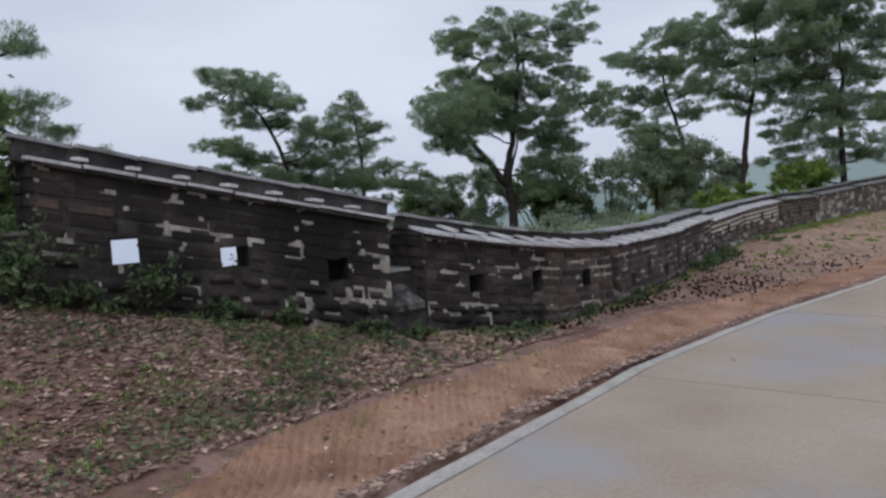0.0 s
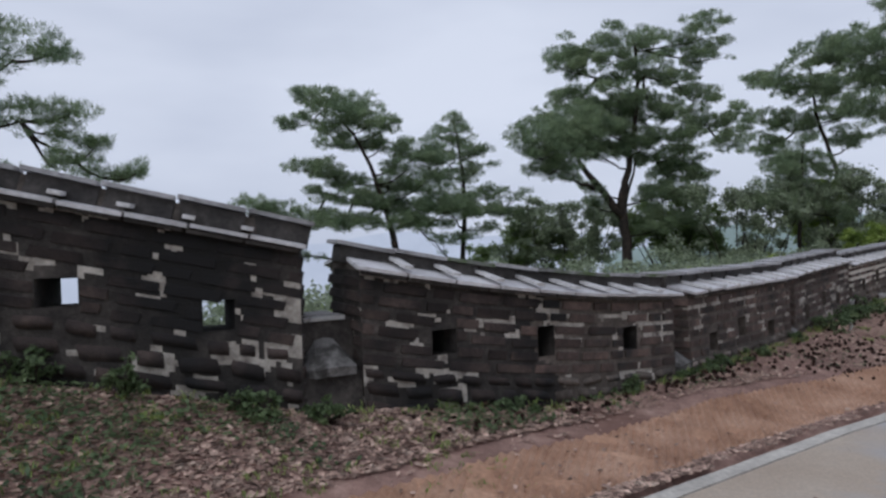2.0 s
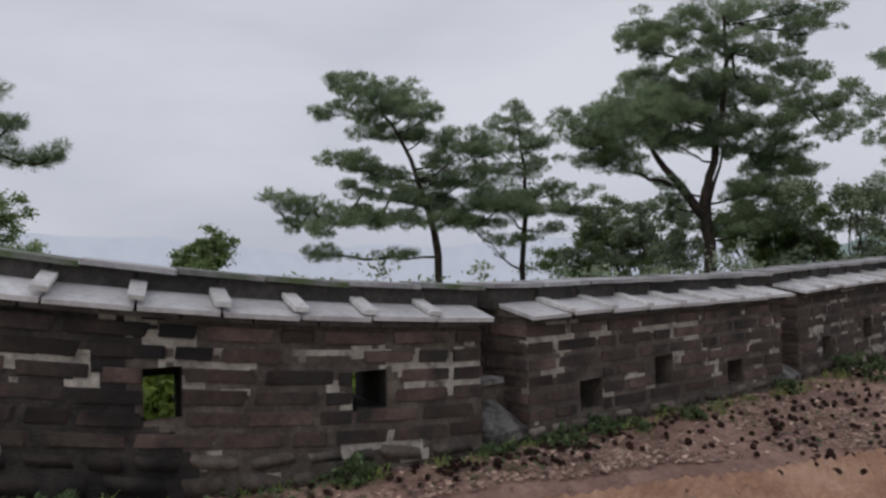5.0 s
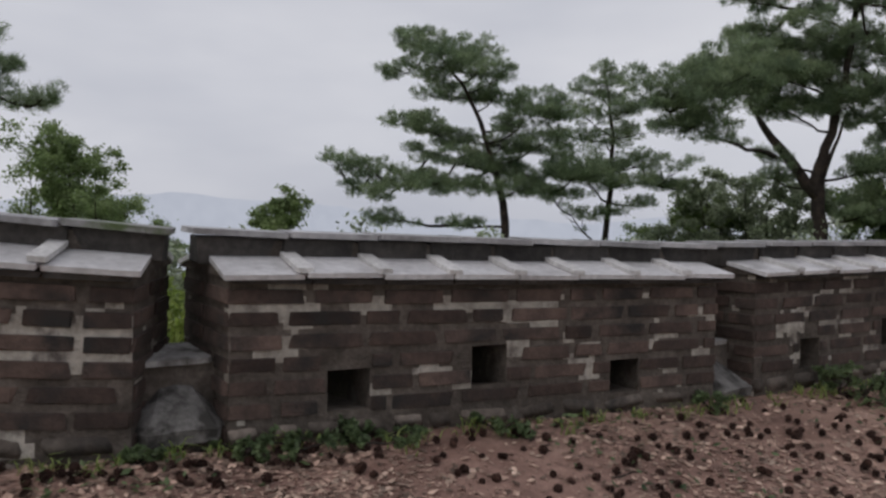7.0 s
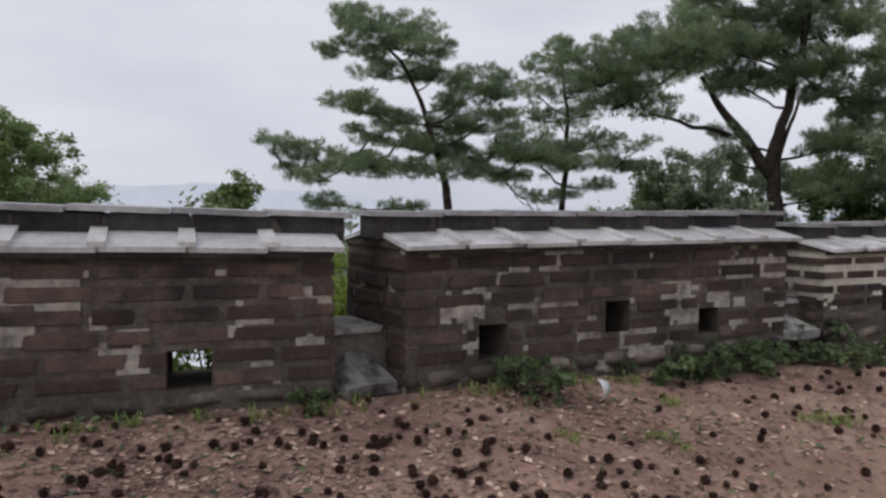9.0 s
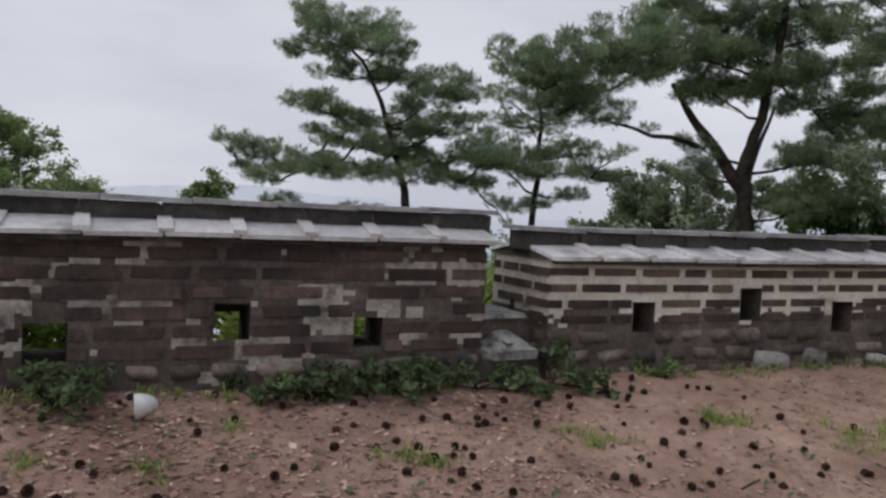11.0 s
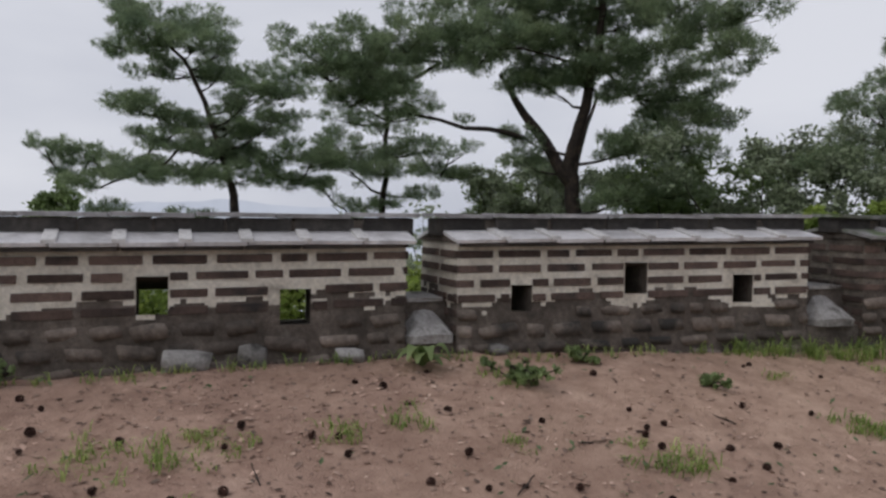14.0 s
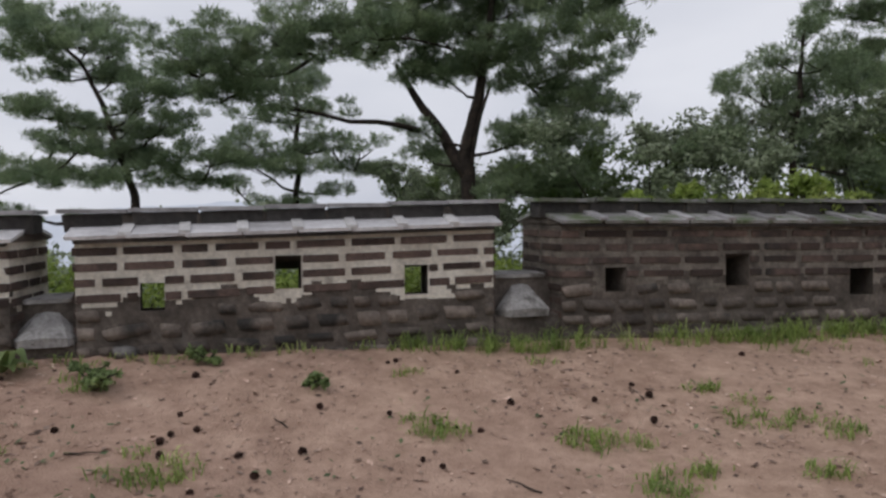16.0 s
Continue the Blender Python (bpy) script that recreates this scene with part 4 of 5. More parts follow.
def broadleaf(name, at, label, seed, clumps, mat, leaf=0.07, per=260, stem=None, category="tree"):
    """A leafy tree or shrub: stem, limbs and lobed clumps of separate leaves. clumps: (x, y, z, radius)."""
    rng = np.random.default_rng(seed)
    rr = random.Random(seed)
    root = tagged(empty(name, at), label, category)
    limbs, tris = [], []
    low = min(c[2] for c in clumps)
    fork = 0.45 * low
    limbs.append(tube(bend((0, 0, -0.1), (0, 0, fork + 0.05), seed, 5, 0.06), [(stem or 0.04) * (1.15 - 0.06 * j) for j in range(6)], 7))
    for i, (x, y, z, r) in enumerate(clumps):
        limbs.append(tube(bend((0, 0, fork), (x, y, z - r * 0.3), seed + i, 6, 0.14), [max(0.006, (stem or 0.04) * (0.6 - 0.08 * j)) for j in range(7)], 5))
        for j in range(6):
            c = Vector((x + rr.gauss(0, 0.55) * r, y + rr.gauss(0, 0.55) * r, z + rr.gauss(0, 0.45) * r))
            limbs.append(tube(bend((x, y, z - r * 0.3), c, seed + j, 3, 0.1), [0.010, 0.008, 0.006, 0.004], 4))
            nrm = unit_rows(rng.normal(size=(per, 3)))
            pts = np.array(c) + rng.normal(size=(per, 3)) * r * np.array([0.24, 0.24, 0.17])
            tris.append(leaf_cloud(pts, unit_rows(nrm * 0.6 + rng.normal(size=(per, 3)) * 0.5 + np.array([0, 0, 0.6])), leaf, rng))
    tagged(part("branchwork", mesh("branchwork", *join(limbs), M_BARK, True), root), kind="stuff")
    part("foliage", triangles("foliage", np.concatenate(tris), mat), root)
    return root


build_ground()
build_road()
build_mat()
RUNS, WALLS = build_wall()


# ---------------------------------------------------------------- beyond the wall
def foot(x, y, back=0.0):
    s, q = sq(x, y)
    return (x, y, float(height(s, q)) - 0.05)


def build_trees():
    upper = [(-3.4, 6.9, 0.65, 0.32), (-2.6, 6.6, 1.1, 0.37), (-1.1, 6.6, 0.83, 0.4), (-3.8, 5.8, 0.75, 0.27), (-2.5, 5.9, 1.1, 0.4), (-1.1, 5.9, 1.0, 0.46), (-0.3, 5.7, 0.56, 0.27),
             (-2.7, 5.1, 0.74, 0.46), (-1.6, 5.2, 1.3, 0.46), (-0.5, 5.0, 0.65, 0.28), (-3.4, 4.0, 0.84, 0.33), (-2.5, 3.9, 1.1, 0.37), (-1.8, 3.6, 0.74, 0.34),
             (1.0, 4.7, 1.1, 0.46), (0.5, 4.2, 1.1, 0.41), (1.6, 4.3, 0.75, 0.37), (-0.2, 3.5, 1.1, 0.37), (1.1, 3.5, 1.1, 0.37)]
    lower = [(-2.7, 3.0, 0.75, 0.34), (-1.7, 2.9, 1.0, 0.41), (-0.6, 2.7, 1.1, 0.37), (0.7, 2.6, 1.3, 0.47), (-5.7, 2.6, 0.57, 0.28), (-4.6, 2.4, 0.84, 0.28), (-3.6, 2.0, 1.0, 0.34),
             (-5.1, 1.8, 0.57, 0.27), (-2.5, 2.0, 0.94, 0.34), (-4.3, 1.5, 0.75, 0.26), (-1.4, 1.9, 1.1, 0.28), (0.2, 1.9, 1.1, 0.34), (-4.2, 0.7, 0.66, 0.19), (-1.7, 0.6, 0.75, 0.15),
             (2.4, 2.5, 1.1, 0.37), (1.7, 1.9, 1.1, 0.33)]
    pine("pine_tree", foot(-6.0, 31.0), [(0.15, 0, None), (0.05, 0, 0.5), (-0.08, 0.1, 1.5), (-0.42, 0, 2.6), (-0.92, 0, 4.1), (-1.6, 0, 5.4), (-2.8, 0, 6.7)],
         upper + lower, "dark green spreading pine with layered crown and bent trunk", 11, 34)
    pine("pine_tree", foot(-3.9, 35.6), [(0, 0, None), (0.0, 0, 1.5), (0.1, 0.1, 4), (-0.4, 0, 6.5)],
         [(-0.4, 6.6, 0.4, 0.2), (-0.4, 6.2, 0.8, 0.22), (-0.9, 5.8, 0.7, 0.3), (0.1, 5.7, 0.7, 0.3), (-1.1, 4.9, 0.8, 0.34), (-0.1, 5.0, 1.0, 0.36), (0.7, 5.2, 0.6, 0.3), (-1.5, 4.1, 0.7, 0.3),
          (-0.2, 4.0, 1.0, 0.3), (1.0, 4.3, 0.8, 0.3), (-1.2, 3.0, 1.0, 0.36), (0, 3.0, 1.2, 0.36), (1.2, 3.1, 1.0, 0.28), (-1.0, 2.4, 1.2, 0.3), (0.4, 2.3, 1.2, 0.33), (1.9, 2.3, 1.0, 0.21),
          (-1.4, 1.1, 0.6, 0.25), (0.1, 1.1, 0.8, 0.2), (-2.1, 2.6, 0.8, 0.28), (-1.9, 3.5, 0.6, 0.25), (2.3, 3.0, 0.8, 0.25), (2.8, 2.2, 0.8, 0.2), (-2.2, 1.8, 0.7, 0.22), (1.2, 1.5, 0.8, 0.22)],
         "slender pine with thin upright trunk and open crown", 12, 28, 0.75, radius=0.15)
    top = [(-2.3, 9.4, 1.2, 0.55), (-0.6, 9.6, 1.2, 0.65), (1.3, 9.8, 1.4, 0.65), (3.2, 9.8, 1.3, 0.6), (3.5, 8.8, 1.1, 0.5), (-2.5, 8.7, 0.95, 0.45), (-1.1, 8.5, 1.2, 0.65), (0.8, 8.4, 1.2, 0.6),
           (2.5, 8.1, 1.2, 0.55), (-2.3, 7.3, 0.95, 0.45), (-0.4, 7.2, 1.2, 0.47), (3.2, 7.2, 1.1, 0.45), (1.3, 7.2, 1.0, 0.4)]
    left = [(-5.0, 4.6, 0.85, 0.4, -5.6), (-4.2, 4.8, 1.0, 0.45, -5.0), (-3.4, 5.0, 1.0, 0.45, -4.2), (-4.6, 4.1, 0.9, 0.4, -5.4), (-3.8, 4.2, 1.0, 0.4, -4.6), (-2.8, 4.9, 1.0, 0.45, -3.2),
            (-4.4, 3.5, 0.75, 0.35, -5.0), (-3.5, 3.5, 0.75, 0.35, -4.2), (-3.0, 5.7, 1.0, 0.45, -3.5), (-2.0, 5.5, 1.0, 0.45, -2.2), (-1.2, 5.6, 1.0, 0.45, -1.2), (-1.4, 5.2, 1.1, 0.5), (-3.4, 6.2, 1.1, 0.5),
            (-2.0, 6.4, 1.0, 0.5), (-2.7, 5.4, 0.85, 0.44), (-2.2, 7.0, 0.83, 0.35), (-0.9, 6.4, 0.96, 0.5), (-1.3, 5.6, 0.65, 0.32), (-1.4, 2.6, 0.6, 0.35), (-1.4, 3.2, 0.5, 0.25)]
    right = [(-0.4, 6.2, 1.2, 0.55), (1.1, 6.4, 1.2, 0.5), (2.5, 6.3, 1.0, 0.45), (4.2, 5.9, 0.9, 0.4, -1.5), (4.1, 4.9, 0.8, 0.35, -1.5), (3.5, 5.8, 0.8, 0.4), (0.7, 5.3, 1.1, 0.45), (1.9, 5.3, 1.1, 0.46), (3.1, 5.1, 0.9, 0.44), (1.6, 4.4, 1.0, 0.38), (2.9, 4.2, 0.9, 0.3),
             (2.7, 3.6, 1.2, 0.4), (3.6, 3.5, 0.8, 0.22), (1.5, 2.9, 0.85, 0.45), (2.1, 3.0, 1.1, 0.37), (1.9, 1.9, 0.95, 0.4), (2.9, 2.8, 0.9, 0.38), (2.8, 1.6, 0.8, 0.35), (1.4, 1.4, 0.9, 0.25),
             (-0.8, 4.7, 0.8, 0.3), (-1.7, 4.6, 0.6, 0.25), (0.3, 4.7, 0.8, 0.3), (-0.3, 5.1, 0.9, 0.35)]
    root = pine("pine_tree", foot(3.3, 35.4), [(0.2, 0, None), (0.08, 0, 0.9), (-0.16, 0, 2.3), (0.1, 0.1, 3.4), (0.6, 0.1, 5.5), (0.75, 0, 7.7), (0.6, 0, 9.6)],
         [(x, z - 0.25, w, h) for x, z, w, h in top] + left + [(x, z, w * 1.1, h * 1.05, *d) for x, z, w, h, *d in right], "tall forked pine with broad dark umbrella crown", 13, 14, 1.05, radius=0.26)
    pine("pine_tree", foot(11.0, 37.5), [(0, 0, None), (0.1, 0, 2), (0.2, 0, 4), (0.3, 0, 5.0)],
         [(0.3, 4.9, 0.35, 0.25), (-0.3, 4.4, 0.6, 0.3), (0.8, 4.3, 0.7, 0.3), (-1.0, 3.8, 0.8, 0.35), (0.3, 3.7, 0.9, 0.35), (1.6, 3.6, 0.9, 0.35), (-0.8, 3.2, 1.1, 0.4), (0.7, 3.1, 1.2, 0.4),
          (1.9, 2.8, 0.9, 0.4), (-1.4, 2.3, 1.0, 0.4), (0.1, 2.1, 1.2, 0.4), (1.5, 1.8, 1.0, 0.4)],
         "young dark pine with feathery boughs behind the creeper", 27, 10, 0.75, radius=0.12)
    lean = tube(bend((-0.05, 0, 1.8 - root.location.z), (-2.3, 0.2, 5.0 - root.location.z), 4.4, 8, 0.07), [0.20, 0.19, 0.18, 0.16, 0.15, 0.13, 0.11, 0.08, 0.06], 8)
    part("limb", mesh("limb", *lean, M_BARK, True), root)
    prop = tube(bend((0.05, 0, 2.0 - root.location.z), (0.6, 0.1, 4.3 - root.location.z), 6.1, 8, 0.16), [0.09, 0.085, 0.08, 0.07, 0.065, 0.06, 0.05, 0.045, 0.04], 7)
    part("limb", mesh("limb", *prop, M_BARK, True), root)
    far = "tall pine with slim curved trunk farther along the wall"
    pine("pine_tree", foot(15.0, 43.0), [(0.2, 0, None), (0, 0, 1.5), (-0.6, 0, 4), (-1.5, 0, 7), (-1.8, 0, 9.5)],
         [(-4.1, 9, 0.95, 0.4), (-3.2, 8.7, 1.3, 0.55), (-1.3, 9.8, 1.6, 0.6), (0, 10, 1.6, 0.6), (-2.2, 8.2, 1.6, 0.6), (-0.5, 8.4, 1.6, 0.6), (-3.8, 6.9, 1.3, 0.5),
          (-2.5, 6.5, 1.6, 0.55), (-0.3, 6.9, 1.4, 0.55), (0.3, 5.7, 1.3, 0.55), (-4.1, 5.7, 1.3, 0.55), (-3.2, 4.9, 1.3, 0.55)], far, 21, -15, 0.8, radius=0.2, needle=0.17, blade=0.013)
    pine("pine_tree", foot(15.1, 36.5), [(-0.3, 0, None), (0, 0, 1.5), (0.3, 0, 4), (0.8, 0, 6.5), (0.8, 0, 9.3)],
         [(-1.6, 9.1, 1.4, 0.6), (0.1, 9.6, 1.7, 0.6), (2.1, 9.3, 1.7, 0.7), (-0.4, 7.6, 1.7, 0.7), (1.6, 7.8, 1.7, 0.7), (-1, 6.2, 1.4, 0.55), (1, 6.2, 1.7, 0.6),
          (3.3, 7.9, 1.4, 0.7), (3, 6.2, 1.4, 0.6), (0.4, 5.1, 1.4, 0.5), (0.6, 10.4, 1.8, 0.7), (3.4, 9.4, 1.6, 0.7), (-1.8, 7.9, 1.3, 0.5)], far, 22, -20, 0.8, radius=0.2, needle=0.17, blade=0.013)
    pine("pine_tree", foot(19.5, 35.5), [(0, 0, None), (0.1, 0, 2), (0, 0, 5), (0.2, 0, 9)],
         [(-1.3, 8.4, 1.7, 0.8), (0.6, 9, 1.7, 0.8), (-1.3, 6.7, 1.7, 0.8), (0.4, 7.3, 1.7, 0.8), (1.8, 6.2, 1.7, 0.8), (-1, 5.1, 1.7, 0.8), (0.6, 4.5, 1.7, 0.8),
          (-2.4, 3.9, 1.4, 0.7), (-0.8, 3.1, 1.7, 0.8), (1.2, 2.6, 1.7, 0.8), (-2.7, 2.3, 1.1, 0.55), (-1.3, 1.7, 1.4, 0.5), (-0.8, 10.2, 1.8, 0.8), (1.6, 10, 1.8, 0.8), (2.6, 8, 1.6, 0.8), (2.4, 4.3, 1.5, 0.7)],
         "dense dark pine with boughs low over the wall", 24, -28, 0.8, radius=0.2, needle=0.17, blade=0.013)
    pine("pine_tree", foot(-10.0, 14.0), [(0, 0, None), (0.2, 0, 2), (-0.2, 0, 5), (0.1, 0, 7)],
         [(1.2, 4.9, 0.8, 0.3), (1.8, 5.1, 0.45, 0.15), (0.2, 5.6, 1.0, 0.35), (1.2, 3.9, 0.7, 0.25), (2.0, 3.95, 0.5, 0.12), (1.7, 3.6, 0.6, 0.16), (2.5, 3.4, 0.35, 0.1), (2.1, 3.1, 0.5, 0.14), (1.8, 2.9, 0.45, 0.12),
          (0.1, 4.3, 0.9, 0.3), (2.8, 2.7, 0.45, 0.12), (3.2, 2.8, 0.3, 0.08), (0.6, 2.7, 0.6, 0.2), (-1.2, 5.0, 1.2, 0.4), (0, 7.2, 1.2, 0.4)],
         "pine with drooping boughs beside the rising stretch of wall", 31, 34, 1.2, radius=0.2, needle=0.11, blade=0.007)


def clumps(rng, n, rx, ry, z0, z1, r):
    return [(rng.uniform(-rx, rx), rng.uniform(-ry, ry), rng.uniform(z0, z1), r * rng.uniform(0.7, 1.2)) for _ in range(n)]


def build_broadleaves():
    rng = random.Random(70)

    def tree(x, y, top, wide, n, r, mat, label, leaf=0.095, per=120, depth=3.0, name="broadleaf_tree", stem=0.09):
        at = foot(x, y)
        k = -at[2]
        cl = clumps(rng, int(n * 2.2), wide, wide * 0.7, k + top - depth, k + top - r * 0.6, r * 0.85) + [(0, 0, k + top - r * 0.7, r * 0.8)]
        return broadleaf(name, at, label, rng.randrange(9999), cl, mat, leaf, per, stem)
    tree(-24.8, 26.2, 4.1, 2.2, 9, 1.0, M_LEAF, "broad-leaved tree with rounded light green crown below the wall", depth=4.5)
    tree(-29.5, 31.0, 1.6, 3.6, 10, 1.1, M_LEAF, "low broad-leaved trees with yellow-green crown", depth=3.5)
    tree(-16.1, 30.1, 1.6, 1.1, 6, 0.7, M_LEAF, "small round-headed tree below the wall", depth=2.2)
    tree(0.5, 38.5, 2.9, 2.6, 16, 0.75, M_SILVER, "pale silvery-leaved shrubby tree", leaf=0.08)
    tree(-1.5, 39.5, 1.9, 2.0, 8, 0.8, M_LEAF, "leafy shrub tree between the pines", leaf=0.08)
    tree(5.8, 38.4, 2.8, 2.2, 12, 0.85, M_LEAF, "leafy shrub tree between the pines", leaf=0.09)
    tree(8.4, 36.6, 3.1, 2.4, 16, 0.85, M_SILVER, "open broad-leaved tree with greyish leaves", leaf=0.08, depth=4.5)
    tree(13.6, 38.4, 3.6, 1.8, 12, 0.8, M_SILVER, "open broad-leaved tree with greyish leaves", leaf=0.08, depth=4.0)
    tree(13.0, 41.0, 3.4, 1.3, 16, 0.6, M_VINE, "heap of bright green creeper over a stump", leaf=0.07, per=130, depth=3.0, name="creeper_heap")
    tree(12.6, 30.4, 1.3, 1.5, 10, 0.45, M_VINE, "bright green creeper behind the wall", leaf=0.07, per=130, depth=1.6, name="creeper_heap")
    tree(11.3, 29.0, 1.15, 0.9, 6, 0.4, M_VINE, "bright green creeper behind the wall", leaf=0.07, per=130, depth=1.4, name="creeper_heap")
    tree(15.6, 32.2, 1.9, 1.4, 10, 0.55, M_VINE, "bright green creeper behind the wall", leaf=0.07, per=130, depth=2.0, name="creeper_heap")
    # bright undergrowth close behind the wall, seen through its gaps and loopholes
    for n, run in enumerate(RUNS[1:9]):
        for u, back, up in ((0.02, 1.5, 0.62), (0.30, 2.3, 0.55), (0.62, 2.0, 0.50), (0.92, 1.6, 0.60)):
            if n == 0:
                continue
            p = run.at(run.length * u, THICK + back, 0)
            s, q = sq(p.x, p.y)
            at = Vector((p.x, p.y, float(height(s, q)) - 0.05))
            top = run.base(run.length * u) + up - at.z
            broadleaf("shrub", at, "bright yellow-green shrub on the slope outside the wall", 400 + n * 5 + int(u * 10),
                      [(-0.7 + 0.2 * j, rng.uniform(-0.5, 0.5), top - 0.30 - 0.22 * (j % 3), 0.45 * rng.uniform(0.8, 1.2)) for j in range(8)], M_VINE, 0.05, 80, 0.03, "shrub")
            far = run.at(run.length * u, THICK + back + 3.6, 0)
            s, q = sq(far.x, far.y)
            at = Vector((far.x, far.y, float(height(s, q)) - 0.05))
            top = run.base(run.length * u) + 0.62 - at.z
            broadleaf("shrub", at, "grey-green shrub lower on the slope outside the wall", 700 + n * 5 + int(u * 10),
                      [(-1.0 + 0.29 * j, rng.uniform(-0.6, 0.6), top - 0.35 - 0.35 * (j % 3), 0.55 * rng.uniform(0.8, 1.2)) for j in range(8)], M_SILVER, 0.06, 70, 0.03, "shrub")
    for u in (2.25, 2.85, 3.3):
        back = RUNS[7].at(u, THICK + 0.45, 0)
        over = RUNS[7].at(u, THICK / 2, RUNS[7].eave(u) + 0.26)
        at = foot(back.x, back.y)
        broadleaf("wall_creeper", at, "green creeper climbing over the mossy ridge of the wall", 60 + int(u * 10),
                  [(over.x - back.x + rng.uniform(-0.12, 0.12), over.y - back.y + rng.uniform(-0.12, 0.12), over.z - at[2] - 0.03 * j, 0.12) for j in range(4)], M_VINE, 0.032, 14, 0.008, "creeper")
    at = foot(-4.5, 7.45)
    broadleaf("shrub", at, "dark green shrub behind the upper gap of the wall", 78, [(rng.uniform(-0.45, 0.45), rng.uniform(-0.3, 0.3), 1.0 + 0.17 * j - at[2], 0.34) for j in range(9)], M_LEAF, 0.05, 110, 0.03, "shrub")
    at = foot(-5.0, 8.2)
    broadleaf("shrub", at, "tall light green shrub behind the upper end of the wall", 77, clumps(rng, 8, 0.7, 0.5, 1.2, 2.3 - at[2], 0.5), M_LEAF, 0.06, 120, 0.04, "shrub")


build_trees()
build_broadleaves()


def build_far():
    """Hazy ridges at the horizon and a wooded slope."""
    def ridge(name, dist, a0, a1, low, top, mat, seed, label, n=120):
        verts, faces = [], []
        for i in range(n + 1):
            a = radians(a0 + (a1 - a0) * i / n)
            t = i / n
            h = low + (top - low) * max(0, 0.55 + 0.8 * noise.noise((t * 3.1, seed, 0)) + 0.22 * noise.noise((t * 13, seed, 2)) + 0.06 * noise.noise((t * 60, seed, 4))) * math.sin(math.pi * min(1, max(0, t))) ** 0.5
            x, y = dist * math.sin(a), dist * math.cos(a)
            verts += [(x, y, -dist * 0.12), (x, y, h), (x * 1.2, y * 1.2, -dist * 0.1)]
        for i in range(n):
            b = i * 3
            faces += [(b, b + 3, b + 4, b + 1), (b + 1, b + 4, b + 5, b + 2)]
        tagged(new(name, mesh(name, verts, faces, mat, True)), label, "backdrop", kind="structure")
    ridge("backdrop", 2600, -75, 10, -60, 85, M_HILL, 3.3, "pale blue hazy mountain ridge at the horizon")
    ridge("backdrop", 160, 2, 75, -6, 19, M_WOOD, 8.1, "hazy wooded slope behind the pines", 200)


build_far()


def cone_mesh(seed):
    """Pine cone: rings of open woody scales round a short core."""
    rng = random.Random(seed)
    verts, faces = [], []
    v, f = tube([(0, 0, 0), (0, 0, 0.015), (0, 0, 0.032), (0, 0, 0.046)], [0.010, 0.014, 0.010, 0.003], 6)
    verts += v
    faces += f
    for ring, (z, r, n) in enumerate(((0.006, 0.021, 8), (0.017, 0.026, 9), (0.028, 0.021, 8), (0.039, 0.013, 6))):
        for i in range(n):
            a = 2 * math.pi * (i + 0.5 * (ring % 2)) / n + rng.uniform(-0.1, 0.1)
            c, s = math.cos(a), math.sin(a)
            o = len(verts)
            verts += [Vector((c * 0.008, s * 0.008, z - 0.004)), Vector((c * r - s * 0.008, s * r + c * 0.008, z + 0.004)),
                      Vector((c * r + s * 0.008, s * r - c * 0.008, z + 0.004)), Vector((c * (r + 0.003), s * (r + 0.003), z + 0.011))]
            faces += [(o, o + 2, o + 1), (o + 1, o + 2, o + 3), (o, o + 1, o + 3), (o, o + 3, o + 2)]
    return mesh("pine_cone", verts, faces, M_CONE)


def ground_z(s, q):
    x, y = xy(s, q)
    return float(height(s, q)) + bumps(x, y)


def build_cones():
    """Fallen cones, in drifts along the foot of the wall."""
    rng = random.Random(5)
    shapes = [cone_mesh(i) for i in range(4)]
    made, rest = 0, []
    while made < 680:
        s = rng.triangular(5.0, 32.0, 15.5)
        wq = float(wall_q(s))
        q = rng.uniform(road_edge(s) + (1.4 if s < 12 else 0.8), wq - 0.12)
        x, y = xy(s, q)
        if noise.noise((x * 0.55, y * 0.55, 4.0)) + rng.uniform(-0.5, 0.5) < (-0.15 if s < 20 else 0.0) or (s > 21 and rng.random() < 0.45):
            continue
        k = rng.uniform(0.65, 1.1)
        m = pose(x, y, ground_z(s, q) + 0.010, rng.uniform(30, 110), rng.uniform(-30, 30), rng.uniform(0, 360)) @ Matrix.Diagonal((k, k, k, 1))
        made += 1
        if made > 300:
            me = shapes[made % 4]
            rest.append(([m @ v.co for v in me.vertices], [tuple(p.vertices) for p in me.polygons]))
            continue
        ob = new("pine_cone", rng.choice(shapes))
        ob.matrix_basis = m
        tagged(ob, "open dark brown pine cone lying on the soil", "pine cone", "fallen pine cones")
    tagged(new("pine_cones", mesh("pine_cones", *join(rest), M_CONE)), "drifts of open dark brown pine cones on the soil", "pine cone", kind="stuff")


